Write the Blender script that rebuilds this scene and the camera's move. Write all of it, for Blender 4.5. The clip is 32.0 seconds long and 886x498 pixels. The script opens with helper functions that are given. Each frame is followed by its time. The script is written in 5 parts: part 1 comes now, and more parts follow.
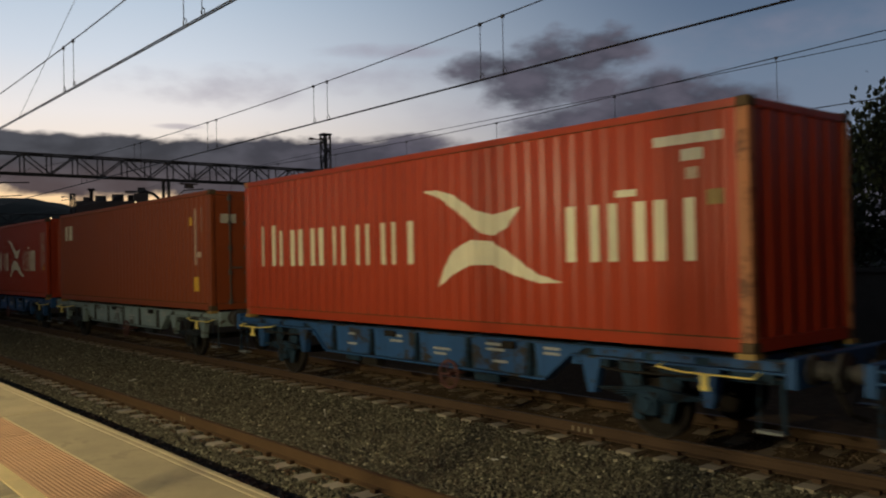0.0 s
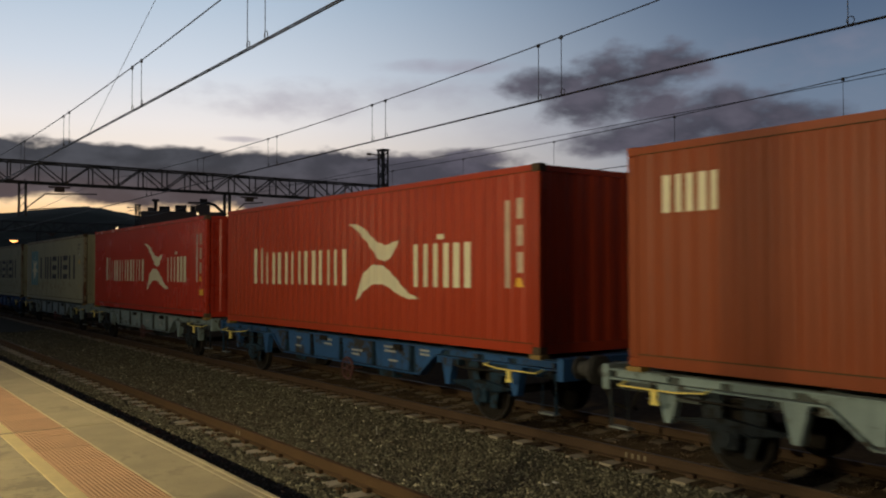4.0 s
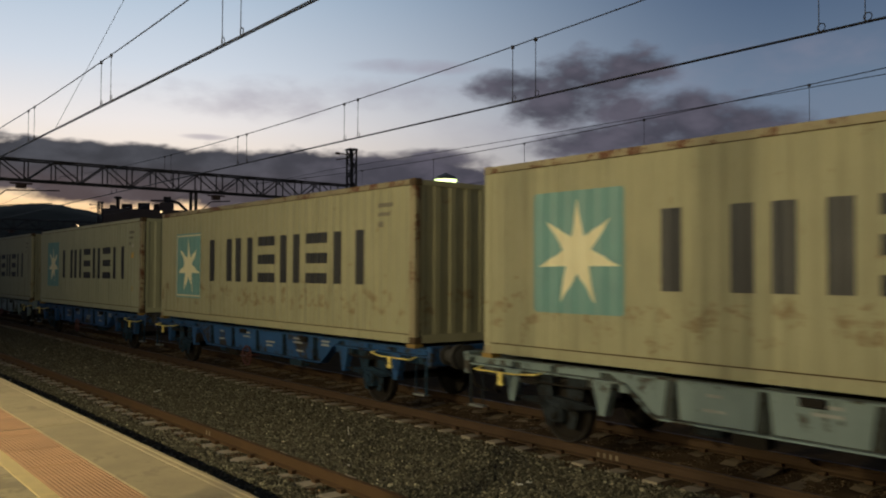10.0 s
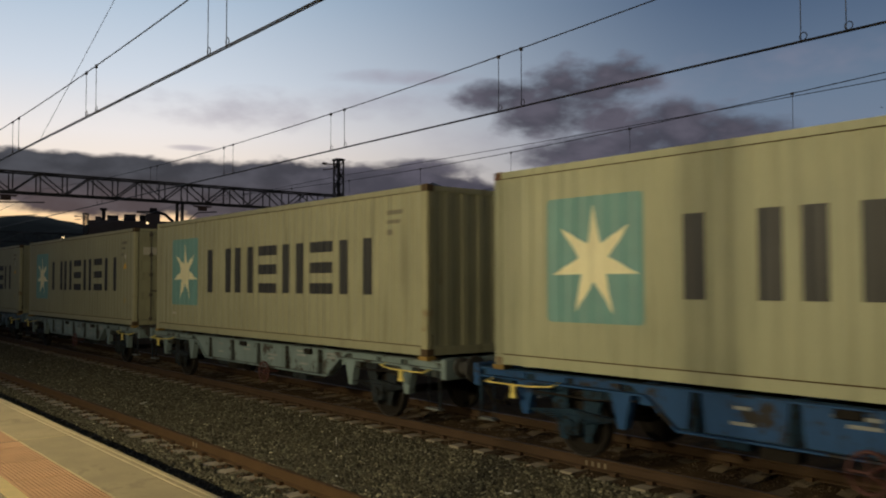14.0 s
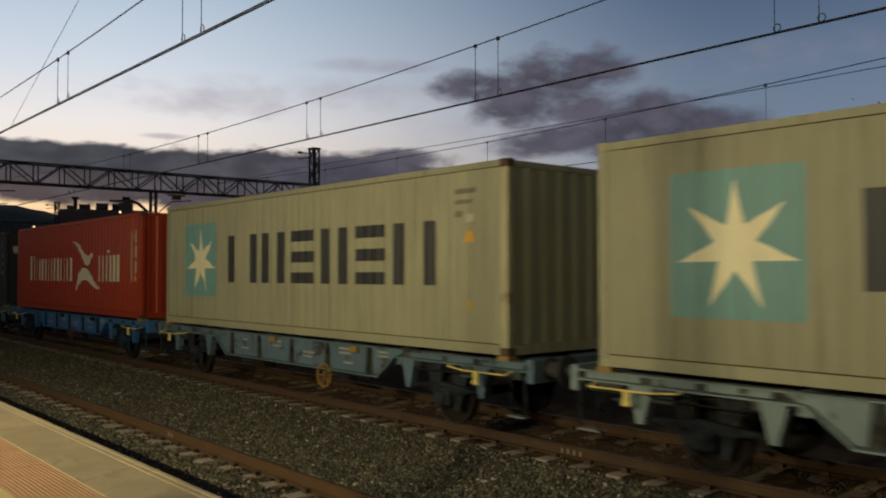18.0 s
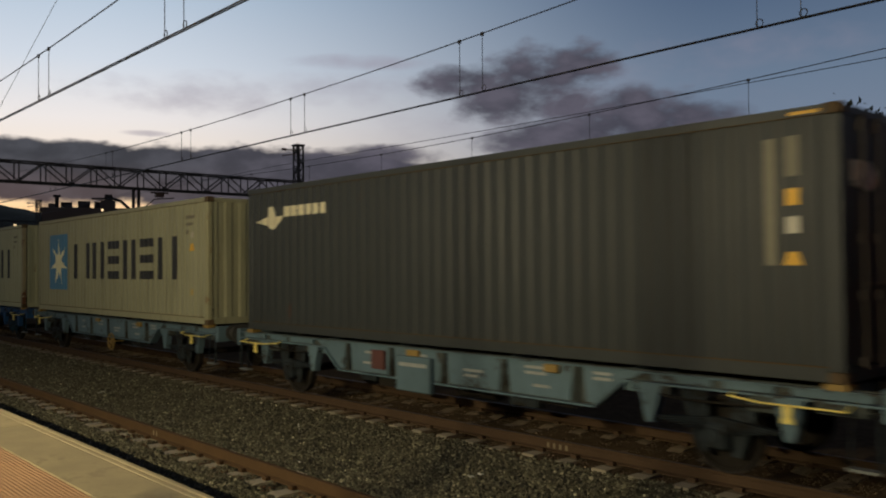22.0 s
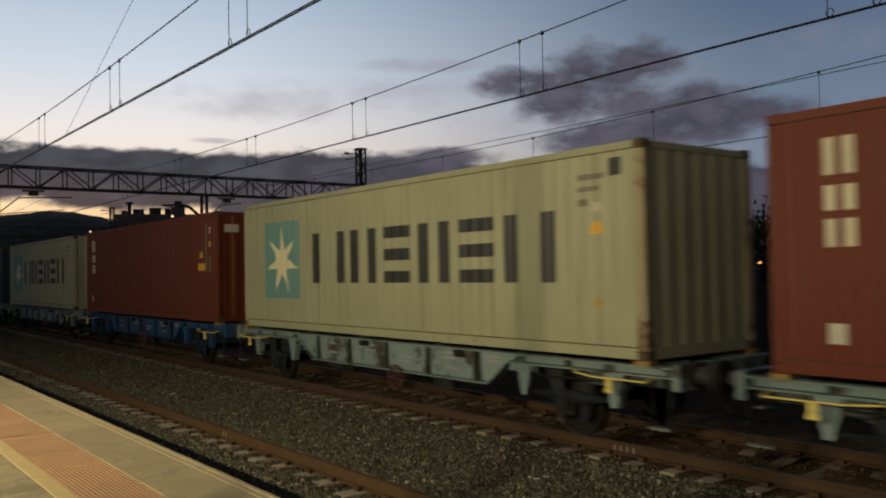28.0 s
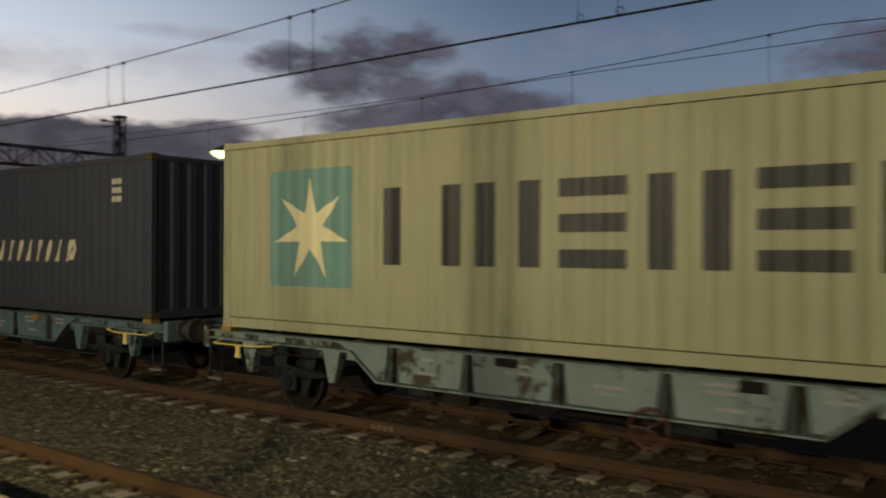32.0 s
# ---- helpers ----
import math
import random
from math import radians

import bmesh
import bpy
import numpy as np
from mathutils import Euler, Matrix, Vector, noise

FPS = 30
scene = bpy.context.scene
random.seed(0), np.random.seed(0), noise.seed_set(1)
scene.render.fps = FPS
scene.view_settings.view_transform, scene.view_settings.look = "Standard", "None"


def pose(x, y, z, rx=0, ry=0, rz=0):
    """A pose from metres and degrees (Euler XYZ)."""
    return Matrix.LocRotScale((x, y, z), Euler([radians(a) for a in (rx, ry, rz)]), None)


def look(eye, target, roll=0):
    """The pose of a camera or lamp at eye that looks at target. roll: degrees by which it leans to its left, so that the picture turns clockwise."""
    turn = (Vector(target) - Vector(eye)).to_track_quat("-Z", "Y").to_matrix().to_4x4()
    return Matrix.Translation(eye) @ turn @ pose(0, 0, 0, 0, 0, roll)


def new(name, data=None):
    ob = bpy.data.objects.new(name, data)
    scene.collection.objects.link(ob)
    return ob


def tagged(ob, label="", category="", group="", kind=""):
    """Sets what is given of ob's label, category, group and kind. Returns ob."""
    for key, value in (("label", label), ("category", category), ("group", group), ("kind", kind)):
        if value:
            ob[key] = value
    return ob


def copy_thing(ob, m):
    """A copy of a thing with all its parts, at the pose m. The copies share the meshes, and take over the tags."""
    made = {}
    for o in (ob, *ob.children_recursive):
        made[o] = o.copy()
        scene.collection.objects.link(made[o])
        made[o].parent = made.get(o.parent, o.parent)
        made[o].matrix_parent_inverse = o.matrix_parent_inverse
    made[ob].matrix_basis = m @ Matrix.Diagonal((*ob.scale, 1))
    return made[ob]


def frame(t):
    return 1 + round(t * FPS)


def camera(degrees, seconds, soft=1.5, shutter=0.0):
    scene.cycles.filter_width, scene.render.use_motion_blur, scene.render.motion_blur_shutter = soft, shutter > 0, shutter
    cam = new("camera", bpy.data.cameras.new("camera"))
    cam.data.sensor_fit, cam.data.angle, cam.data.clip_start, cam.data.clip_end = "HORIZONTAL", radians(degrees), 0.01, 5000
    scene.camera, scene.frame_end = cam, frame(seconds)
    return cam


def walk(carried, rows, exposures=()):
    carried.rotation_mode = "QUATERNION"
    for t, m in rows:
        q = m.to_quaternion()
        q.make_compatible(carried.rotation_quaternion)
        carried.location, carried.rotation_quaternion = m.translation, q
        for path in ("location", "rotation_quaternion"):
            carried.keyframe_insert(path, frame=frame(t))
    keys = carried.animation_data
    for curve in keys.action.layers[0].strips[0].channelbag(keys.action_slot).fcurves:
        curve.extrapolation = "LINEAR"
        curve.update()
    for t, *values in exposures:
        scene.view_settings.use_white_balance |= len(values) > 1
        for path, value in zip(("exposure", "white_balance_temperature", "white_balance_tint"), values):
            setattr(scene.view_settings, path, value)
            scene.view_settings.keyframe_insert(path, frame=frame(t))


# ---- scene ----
cam = camera(55.14, 32.0, soft=2.0, shutter=0.42)

# time, place of the hand-held camera, tilt, lean, turn
PATH = [
    (0, 0.097, -0.032, 2.333, 90.615, 1.205, -39.727), (0.5, 0.100, -0.042, 2.344, 90.286, 1.541, -37.519),
    (1, 0.113, -0.033, 2.344, 90.053, 1.141, -36.263), (1.5, 0.097, -0.035, 2.350, 90.059, 0.734, -35.814),
    (2, 0.090, -0.081, 2.396, 90.683, 0.500, -35.471), (2.5, 0.096, -0.062, 2.426, 91.529, 0.608, -35.182),
    (3, 0.092, -0.081, 2.420, 91.902, 0.268, -35.364), (3.5, 0.080, -0.076, 2.424, 91.732, 0.120, -35.825),
    (4, 0.096, -0.052, 2.425, 91.641, 0.115, -36.015), (4.5, 0.097, -0.042, 2.425, 91.677, 0.297, -35.825),
    (6.5, 0.028, 0.002, 2.435, 91.184, 0.026, -39.005), (7, 0.027, 0.048, 2.407, 91.219, -0.595, -40.293),
    (7.5, 0.019, 0.023, 2.413, 90.928, 0.204, -39.647), (8, 0.018, 0.034, 2.404, 90.802, 0.085, -38.992),
    (8.5, 0.005, 0.030, 2.405, 91.029, -0.487, -38.617), (9, 0.012, 0.035, 2.413, 91.380, -0.437, -38.446),
    (9.5, 0.007, 0.034, 2.415, 91.410, -0.474, -38.461), (10, 0.000, 0.027, 2.418, 91.676, -0.253, -38.325),
    (10.5, 0.005, 0.021, 2.418, 91.866, -0.206, -38.207), (11, 0.001, 0.019, 2.409, 92.037, -0.248, -38.384),
    (11.5, -0.008, 0.012, 2.416, 92.316, -0.235, -38.543), (12, -0.004, 0.014, 2.418, 92.531, -0.378, -38.598),
    (12.5, -0.008, 0.009, 2.412, 92.529, -0.515, -38.787), (13, -0.002, 0.007, 2.420, 92.442, -0.380, -38.931),
    (13.5, 0.003, 0.017, 2.412, 92.364, 0.007, -38.922), (15.5, -0.002, 0.010, 2.405, 92.151, 0.078, -40.067),
    (16, 0.001, 0.019, 2.405, 91.959, 0.118, -40.329), (16.5, -0.022, 0.012, 2.412, 91.767, 0.099, -40.486),
    (17, -0.010, 0.006, 2.401, 91.817, 0.090, -40.600), (17.5, -0.017, 0.006, 2.408, 91.699, 0.143, -40.712),
    (18, -0.013, 0.014, 2.403, 91.637, 0.125, -40.766), (18.5, -0.010, 0.018, 2.406, 91.608, 0.071, -40.774),
    (19, -0.019, 0.021, 2.408, 91.638, 0.113, -40.876), (19.5, -0.013, 0.033, 2.406, 91.539, 0.234, -40.976),
    (20, -0.019, 0.031, 2.404, 91.425, 0.417, -41.017), (20.5, -0.008, 0.031, 2.402, 91.410, 0.509, -40.942),
    (21, -0.024, 0.019, 2.403, 91.512, 0.621, -41.064), (21.5, -0.027, 0.011, 2.401, 91.592, 0.568, -41.415),
    (22, -0.018, 0.021, 2.397, 91.378, 0.478, -41.780), (22.5, -0.010, 0.026, 2.402, 91.097, 0.579, -42.061),
    (23, -0.018, 0.024, 2.404, 91.051, 0.719, -42.342), (23.5, -0.010, 0.016, 2.405, 91.227, 0.699, -42.577),
    (24, -0.012, 0.006, 2.409, 91.267, 0.752, -42.743), (24.5, -0.014, 0.004, 2.404, 91.260, 0.808, -42.759),
    (25, -0.023, -0.001, 2.403, 91.272, 0.889, -42.749), (25.5, -0.020, -0.001, 2.396, 91.399, 1.042, -42.548),
    (27.5, -0.002, 0.016, 2.401, 91.743, 0.980, -38.581), (28, -0.000, 0.034, 2.395, 91.539, 1.075, -37.545),
    (28.5, 0.001, 0.039, 2.393, 91.325, 1.079, -37.605), (29, -0.018, 0.013, 2.396, 91.136, 1.093, -38.526),
    (29.5, -0.019, 0.007, 2.402, 91.008, 1.134, -39.601), (30, -0.013, 0.000, 2.396, 91.050, 1.009, -40.813),
    (30.5, 0.010, 0.004, 2.406, 91.028, 1.088, -41.928), (31, 0.008, 0.019, 2.393, 91.004, 1.005, -42.644),
    (31.5, -0.012, -0.012, 2.404, 90.586, 0.701, -45.519), (32, 0.095, -0.022, 2.410, 90.094, -0.192, -52.879),
]

walk(cam, [(t, pose(x, y, z, rx, ry, rz)) for t, x, y, z, rx, ry, rz in PATH])

# The tracks run along y; the eye stands on the platform at the origin, top of rail is z = 0.
X_NEAR, X_TRAIN, X_FAR = 4.55, 9.96, 17.2      # track centres
Z_PLAT, X_EDGE = 0.77, 2.85                    # platform top and edge
GAUGE = 0.87                                   # rail centre from track centre
Y_GANTRY = 40.0
WIRE, CARRIER = 5.38, 6.2


# ---- nodes ----
def nodes_of(tree):
    tree.nodes.clear()

    def add(kind, **kw):
        n = tree.nodes.new(kind)
        for k, v in kw.items():
            if k == "operation":
                n.operation = v
            elif k == "blend":
                n.blend_type = v
            elif k == "dtype":
                n.data_type = v
        return n

    def put(sock, v):
        if hasattr(v, "is_output"):
            tree.links.new(v, sock)
        else:
            sock.default_value = v

    def mth(op, a, b=0.0, c=0.0):
        n = add("ShaderNodeMath", operation=op)
        put(n.inputs[0], a), put(n.inputs[1], b), put(n.inputs[2], c)
        return n.outputs[0]

    def ramp(v, stops, smooth=False):
        n = add("ShaderNodeValToRGB")
        put(n.inputs[0], v)
        el = n.color_ramp.elements
        while len(el) < len(stops):
            el.new(0.5)
        for e, (p, c) in zip(el, stops):
            e.position = p
            e.color = (*c, 1) if len(c) == 3 else c
        if smooth:
            n.color_ramp.interpolation = "EASE"
        return n.outputs[0]

    def mixc(f, a, b, blend="MIX"):
        n = add("ShaderNodeMixRGB", blend=blend)
        put(n.inputs[0], f)
        for s, v in ((n.inputs[1], a), (n.inputs[2], b)):
            put(s, v if hasattr(v, "is_output") else (*v, 1))
        return n.outputs[0]

    def step(v, lo, hi):
        n = add("ShaderNodeMapRange")
        n.interpolation_type = "SMOOTHSTEP"
        put(n.inputs[0], v), put(n.inputs[1], lo), put(n.inputs[2], hi)
        return n.outputs[0]

    def noise_of(vec, scale, detail=4.0, rough=0.55):
        n = add("ShaderNodeTexNoise")
        put(n.inputs["Vector"], vec), put(n.inputs["Scale"], scale), put(n.inputs["Detail"], detail), put(n.inputs["Roughness"], rough)
        return n.outputs[0]

    return add, put, mth, ramp, mixc, step, noise_of


# ---- world: a dusk sky with cloud banks ----
world = bpy.data.worlds.new("dusk")
world.use_nodes = True
scene.world = world


def sky():
    add, put, mth, ramp, mixc, step, noise_of = nodes_of(world.node_tree)
    co = add("ShaderNodeTexCoord").outputs["Generated"]
    sep = add("ShaderNodeSeparateXYZ")
    put(sep.inputs[0], co)
    x, y, z = sep.outputs
    az = mth("MULTIPLY", mth("ARCTAN2", x, y), 57.2958)
    el = mth("MULTIPLY", mth("ARCSINE", z), 57.2958)
    up = mth("DIVIDE", el, 60.0)
    warm = ramp(up, [(0.0, (0.70, 0.36, 0.16)), (0.058, (1.0, 0.60, 0.28)), (0.08, (1.12, 0.82, 0.50)), (0.11, (0.95, 0.80, 0.65)), (0.16, (0.86, 0.81, 0.79)), (0.22, (0.64, 0.70, 0.785)), (0.32, (0.39, 0.51, 0.65)), (0.6, (0.07, 0.105, 0.17)), (1.0, (0.02, 0.03, 0.06))])
    cool = ramp(up, [(0.0, (0.13, 0.145, 0.21)), (0.12, (0.185, 0.228, 0.305)), (0.2, (0.142, 0.196, 0.280)), (0.3, (0.074, 0.118, 0.20)), (0.6, (0.03, 0.048, 0.09)), (1.0, (0.014, 0.02, 0.042))])
    night = ramp(up, [(0.0, (0.115, 0.106, 0.100)), (0.3, (0.072, 0.074, 0.084)), (1.0, (0.018, 0.023, 0.042))])
    gap = mth("ABSOLUTE", mth("SUBTRACT", az, 14.0))
    away = step(gap, 4.0, 47.0)
    base = mixc(away, warm, cool)
    base = mixc(step(gap, 70.0, 130.0), base, night)
    # noise fields, stretched sideways
    m = add("ShaderNodeMapping")
    put(m.inputs[0], co)
    m.inputs["Scale"].default_value = (1.0, 1.0, 2.1)
    n1 = noise_of(m.outputs[0], 8.0, 5.0, 0.58)
    n2 = noise_of(m.outputs[0], 22.0, 4.0, 0.5)
    n3 = noise_of(m.outputs[0], 60.0, 4.0, 0.5)
    nn = mth("ADD", mth("MULTIPLY", n1, 0.44), mth("ADD", mth("MULTIPLY", n2, 0.45), mth("MULTIPLY", n3, 0.11)))
    jit = mth("SUBTRACT", nn, 0.5)

    def puff(a0, e0, wa, we, k, soft, slope=0.0):
        side = mth("SUBTRACT", az, a0)
        u = mth("DIVIDE", side, wa)
        v = mth("DIVIDE", mth("SUBTRACT", mth("SUBTRACT", el, e0), mth("MULTIPLY", side, slope)), we)
        d = mth("SUBTRACT", 1.0, mth("ADD", mth("MULTIPLY", u, u), mth("MULTIPLY", v, v)))
        return step(mth("ADD", d, mth("MULTIPLY", jit, k)), 0.0, soft)

    # faint rosy streaks and veils
    thin = mth("MULTIPLY", puff(25, 11.3, 8, 1.5, 5.0, 1.8), 0.50)
    for a0, e0, wa, we, k, soft, weight in ((36, 12.0, 7.5, 1.4, 5.0, 2.0, 0.40), (36.6, 13.75, 6.0, 0.65, 3.0, 1.5, 0.55), (44, 9.6, 8.0, 1.3, 5.0, 2.4, 0.32),
                                            (22.6, 8.8, 2.0, 0.24, 2.6, 1.2, 0.55), (52, 11.8, 12.0, 3.4, 6.0, 3.4, 0.42), (63, 13.5, 9, 1.4, 5.0, 2.4, 0.35), (44, 21.0, 16, 2.4, 6.0, 3.5, 0.16)):
        thin = mth("MAXIMUM", thin, mth("MULTIPLY", puff(a0, e0, wa, we, k, soft), weight))
    base = mixc(thin, base, (0.30, 0.265, 0.33))
    # the long bank above the horizon
    top = mth("SUBTRACT", mth("ADD", 8.08, mth("MULTIPLY", jit, 3.4)), mth("MULTIPLY", step(az, 31.0, 50.0), 1.6))
    bank = mth("SUBTRACT", 1.0, step(mth("SUBTRACT", el, top), -0.26, 0.26))
    floor_ = mth("ADD", mth("SUBTRACT", 4.42, mth("MULTIPLY", step(az, 21.0, 34.0), 6.0)), mth("MULTIPLY", jit, 3.8))
    bank = mth("MULTIPLY", bank, step(mth("SUBTRACT", el, floor_), -0.42, 0.36))
    puffs = puff(26.5, 7.35, 4.2, 0.95, 4.0, 0.9)
    for a0, e0, wa, we, slope in ((47.8, 12.3, 6.2, 2.9, 0.12), (50.6, 13.3, 3.6, 1.8, 0.05), (43.6, 12.5, 4.4, 1.5, 0.05), (46.4, 11.1, 4.4, 1.9, 0.1),
                                  (54.0, 9.7, 6.8, 2.5, 0.04), (54.6, 10.6, 3.2, 1.6, 0.0), (58.2, 9.7, 4.4, 1.4, -0.05), (48.8, 8.9, 5.6, 1.4, 0.1), (50.5, 10.9, 1.7, 1.2, 0.1),
                                  (36.5, 7.4, 6.0, 1.0, 0.0), (83, 11.8, 9.0, 2.8, 0.0), (94, 10.0, 12.0, 3.0, 0.0)):
        puffs = mth("MAXIMUM", puffs, puff(a0, e0, wa, we, 3.5, 0.95, slope))
    tone = mixc(step(n2, 0.35, 0.7), (0.058, 0.056, 0.076), (0.102, 0.094, 0.124))
    tone = mixc(mth("MULTIPLY", bank, mth("SUBTRACT", 1.0, step(az, 18.0, 40.0))), tone, mixc(step(n2, 0.35, 0.7), (0.036, 0.039, 0.050), (0.066, 0.070, 0.086)))
    low = mth("MULTIPLY", mth("SUBTRACT", 1.0, step(el, 5.0, 7.2)), mth("SUBTRACT", 1.0, step(az, 14.0, 34.0)))
    tone = mixc(mth("MULTIPLY", low, 0.25), tone, (0.20, 0.115, 0.11))
    out = mixc(mth("MAXIMUM", mth("MULTIPLY", bank, 0.985), mth("MULTIPLY", puffs, 0.965)), base, tone)
    below = step(el, -4.0, -0.5)
    out = mixc(below, (0.02, 0.02, 0.022), out)
    bg = add("ShaderNodeBackground")
    put(bg.inputs[0], out)
    bg.inputs[1].default_value = SKY
    put(add("ShaderNodeOutputWorld").inputs[0], bg.outputs[0])


SKY = 1.0
sky()

# ---- lamps of the platform and the yard ----
LAMP_POSTS = [(-5.1, 2.5), (-5.1, 10.5), (-5.1, 20.5), (-5.1, 32.0)]
LAMP_Z = 4.4
LAMP_WATT = (310.0, 610.0, 110.0, 45.0)
LAMP_TINT = (1.0, 0.85, 0.52)


def lamp(place, watt, tint, size, aim=None):
    data = bpy.data.lights.new("lamp_light", "AREA")
    data.shape, data.size, data.energy, data.color = "DISK", size, watt, tint
    ob = new("lamp_light", data)
    ob.matrix_world = look(place, aim or (place[0] + 0.35, place[1], place[2] - 1))
    return ob


for (lx, ly), watt in zip(LAMP_POSTS, LAMP_WATT):
    lamp((lx + 0.9, ly, LAMP_Z - 0.06), watt, LAMP_TINT, 0.045, (lx + 10.0, ly, 2.2))

# ---- materials ----
MATS = {}


def mat(name, colour, rough=0.6, metal=0.0, var=0.25, scale=3.0, bump=0.15, fine=60.0, streak=0.0, rust=None, rust_at=0.62, spec=0.5, island=False, smear=None):
    """A worn surface: two scales of tone, vertical streaks, spots of rust and a fine relief."""
    if name in MATS:
        return MATS[name]
    m = bpy.data.materials.new(name)
    m.use_nodes = True
    add, put, mth, ramp, mixc, step, noise_of = nodes_of(m.node_tree)
    co = add("ShaderNodeTexCoord").outputs["Object"]
    rnd = add("ShaderNodeObjectInfo").outputs["Random"]
    shift = add("ShaderNodeVectorMath", operation="ADD")
    put(shift.inputs[0], co)
    comb = add("ShaderNodeCombineXYZ")
    put(comb.inputs[0], mth("MULTIPLY", rnd, 37.0)), put(comb.inputs[2], mth("MULTIPLY", rnd, 11.0))
    put(shift.inputs[1], comb.outputs[0])
    v = shift.outputs[0]
    big, small = noise_of(v, scale, 3.0), noise_of(v, fine, 3.0)
    k = mth("ADD", 1.0 - var * 0.75, mth("ADD", mth("MULTIPLY", big, var), mth("MULTIPLY", small, var * 0.5)))
    if island:
        g = add("ShaderNodeNewGeometry").outputs["Random Per Island"]
        k = mth("MULTIPLY", k, mth("ADD", mth("ADD", 0.66, mth("MULTIPLY", mth("POWER", g, 3.0), 1.3)), mth("MULTIPLY", step(g, 0.990, 0.994), 1.8)))
    else:
        k = mth("MULTIPLY", k, mth("ADD", 0.93, mth("MULTIPLY", rnd, 0.14)))
    col = mixc(1.0, colour, (1, 1, 1), "MULTIPLY")
    comb2 = add("ShaderNodeCombineXYZ")
    for i in range(3):
        put(comb2.inputs[i], k)
    col = mixc(1.0, col, comb2.outputs[0], "MULTIPLY")
    if streak:
        mp = add("ShaderNodeMapping")
        put(mp.inputs[0], v)
        mp.inputs["Scale"].default_value = (7.0, 7.0, 0.35)
        s = step(noise_of(mp.outputs[0], 1.0, 5.0, 0.65), 0.5, 0.78)
        col = mixc(mth("MULTIPLY", s, streak), col, tuple(c * 0.45 for c in colour))
        if rust:
            mq = add("ShaderNodeMapping")
            put(mq.inputs[0], v)
            mq.inputs["Scale"].default_value = (9.0, 9.0, 2.0)
            speck = mth("MULTIPLY", step(noise_of(mq.outputs[0], 1.0, 3.0, 0.6), 0.69, 0.76), step(big, 0.42, 0.6))
            col = mixc(mth("MULTIPLY", speck, 0.75), col, rust)
    if rust:
        r = step(mth("ADD", mth("MULTIPLY", noise_of(v, scale * 0.8, 6.0, 0.7), 0.75), mth("MULTIPLY", noise_of(v, scale * 6, 4.0, 0.7), 0.25)), rust_at, rust_at + 0.07)
        col = mixc(r, col, rust)
    if smear:
        zed = add("ShaderNodeSeparateXYZ")
        put(zed.inputs[0], co)
        band = mth("MULTIPLY", step(zed.outputs[2], 0.25, 0.60), mth("SUBTRACT", 1.0, step(zed.outputs[2], 0.78, 1.10)))
        mr = add("ShaderNodeMapping")
        put(mr.inputs[0], v)
        mr.inputs["Scale"].default_value = (2.6, 2.6, 3.4)
        blot = step(mth("ADD", noise_of(mr.outputs[0], 1.0, 6.0, 0.72), mth("MULTIPLY", band, 0.10)), 0.60, 0.72)
        col = mixc(mth("MULTIPLY", blot, smear), col, rust)
    b = add("ShaderNodeBsdfPrincipled")
    put(b.inputs["Base Color"], col)
    put(b.inputs["Roughness"], mth("ADD", rough - 0.08, mth("MULTIPLY", big, 0.16)))
    b.inputs["Metallic"].default_value = metal
    b.inputs["Specular IOR Level"].default_value = spec
    bp = add("ShaderNodeBump")
    bp.inputs["Strength"].default_value = bump
    bp.inputs["Distance"].default_value = 0.02
    put(bp.inputs["Height"], mth("ADD", mth("MULTIPLY", big, 0.5), mth("MULTIPLY", small, 0.5)))
    put(b.inputs["Normal"], bp.outputs[0])
    put(add("ShaderNodeOutputMaterial").inputs[0], b.outputs[0])
    MATS[name] = m
    return m


def glow(name, colour, strength):
    if name in MATS:
        return MATS[name]
    m = bpy.data.materials.new(name)
    m.use_nodes = True
    add, put, *_ = nodes_of(m.node_tree)
    e = add("ShaderNodeEmission")
    e.inputs[0].default_value, e.inputs[1].default_value = (*colour, 1), strength
    put(add("ShaderNodeOutputMaterial").inputs[0], e.outputs[0])
    MATS[name] = m
    return m


RUST = (0.13, 0.045, 0.016)
GRIME = (0.035, 0.03, 0.025)
M_RED = mat("red_orange_paint", (0.375, 0.048, 0.017), 0.33, var=0.22, scale=0.9, bump=0.12, streak=0.35, rust=RUST, rust_at=0.7, spec=0.2)
M_RED2 = mat("signal_red_paint", (0.50, 0.044, 0.021), 0.26, var=0.22, scale=0.9, bump=0.12, streak=0.35, rust=RUST, rust_at=0.72, spec=0.3)
M_ORANGE = mat("orange_brown_paint", (0.265, 0.062, 0.020), 0.45, var=0.25, scale=0.9, bump=0.12, streak=0.3, rust=RUST, rust_at=0.68, spec=0.18)
M_BEIGE = mat("beige_grey_paint", (0.41, 0.412, 0.268), 0.4, var=0.32, scale=0.9, bump=0.14, streak=0.6, rust=(0.17, 0.09, 0.035), rust_at=0.685, spec=0.18)
M_BEIGE_WORN = mat("rusty_beige_paint", (0.405, 0.385, 0.235), 0.5, var=0.34, scale=1.1, bump=0.14, streak=0.6, rust=(0.20, 0.115, 0.045), smear=0.6, rust_at=0.65, spec=0.18)
M_BEIGE_DULL = mat("dull_olive_beige_paint", (0.355, 0.345, 0.222), 0.4, var=0.34, scale=0.9, bump=0.14, streak=0.65, rust=(0.17, 0.09, 0.035), rust_at=0.675, spec=0.18)
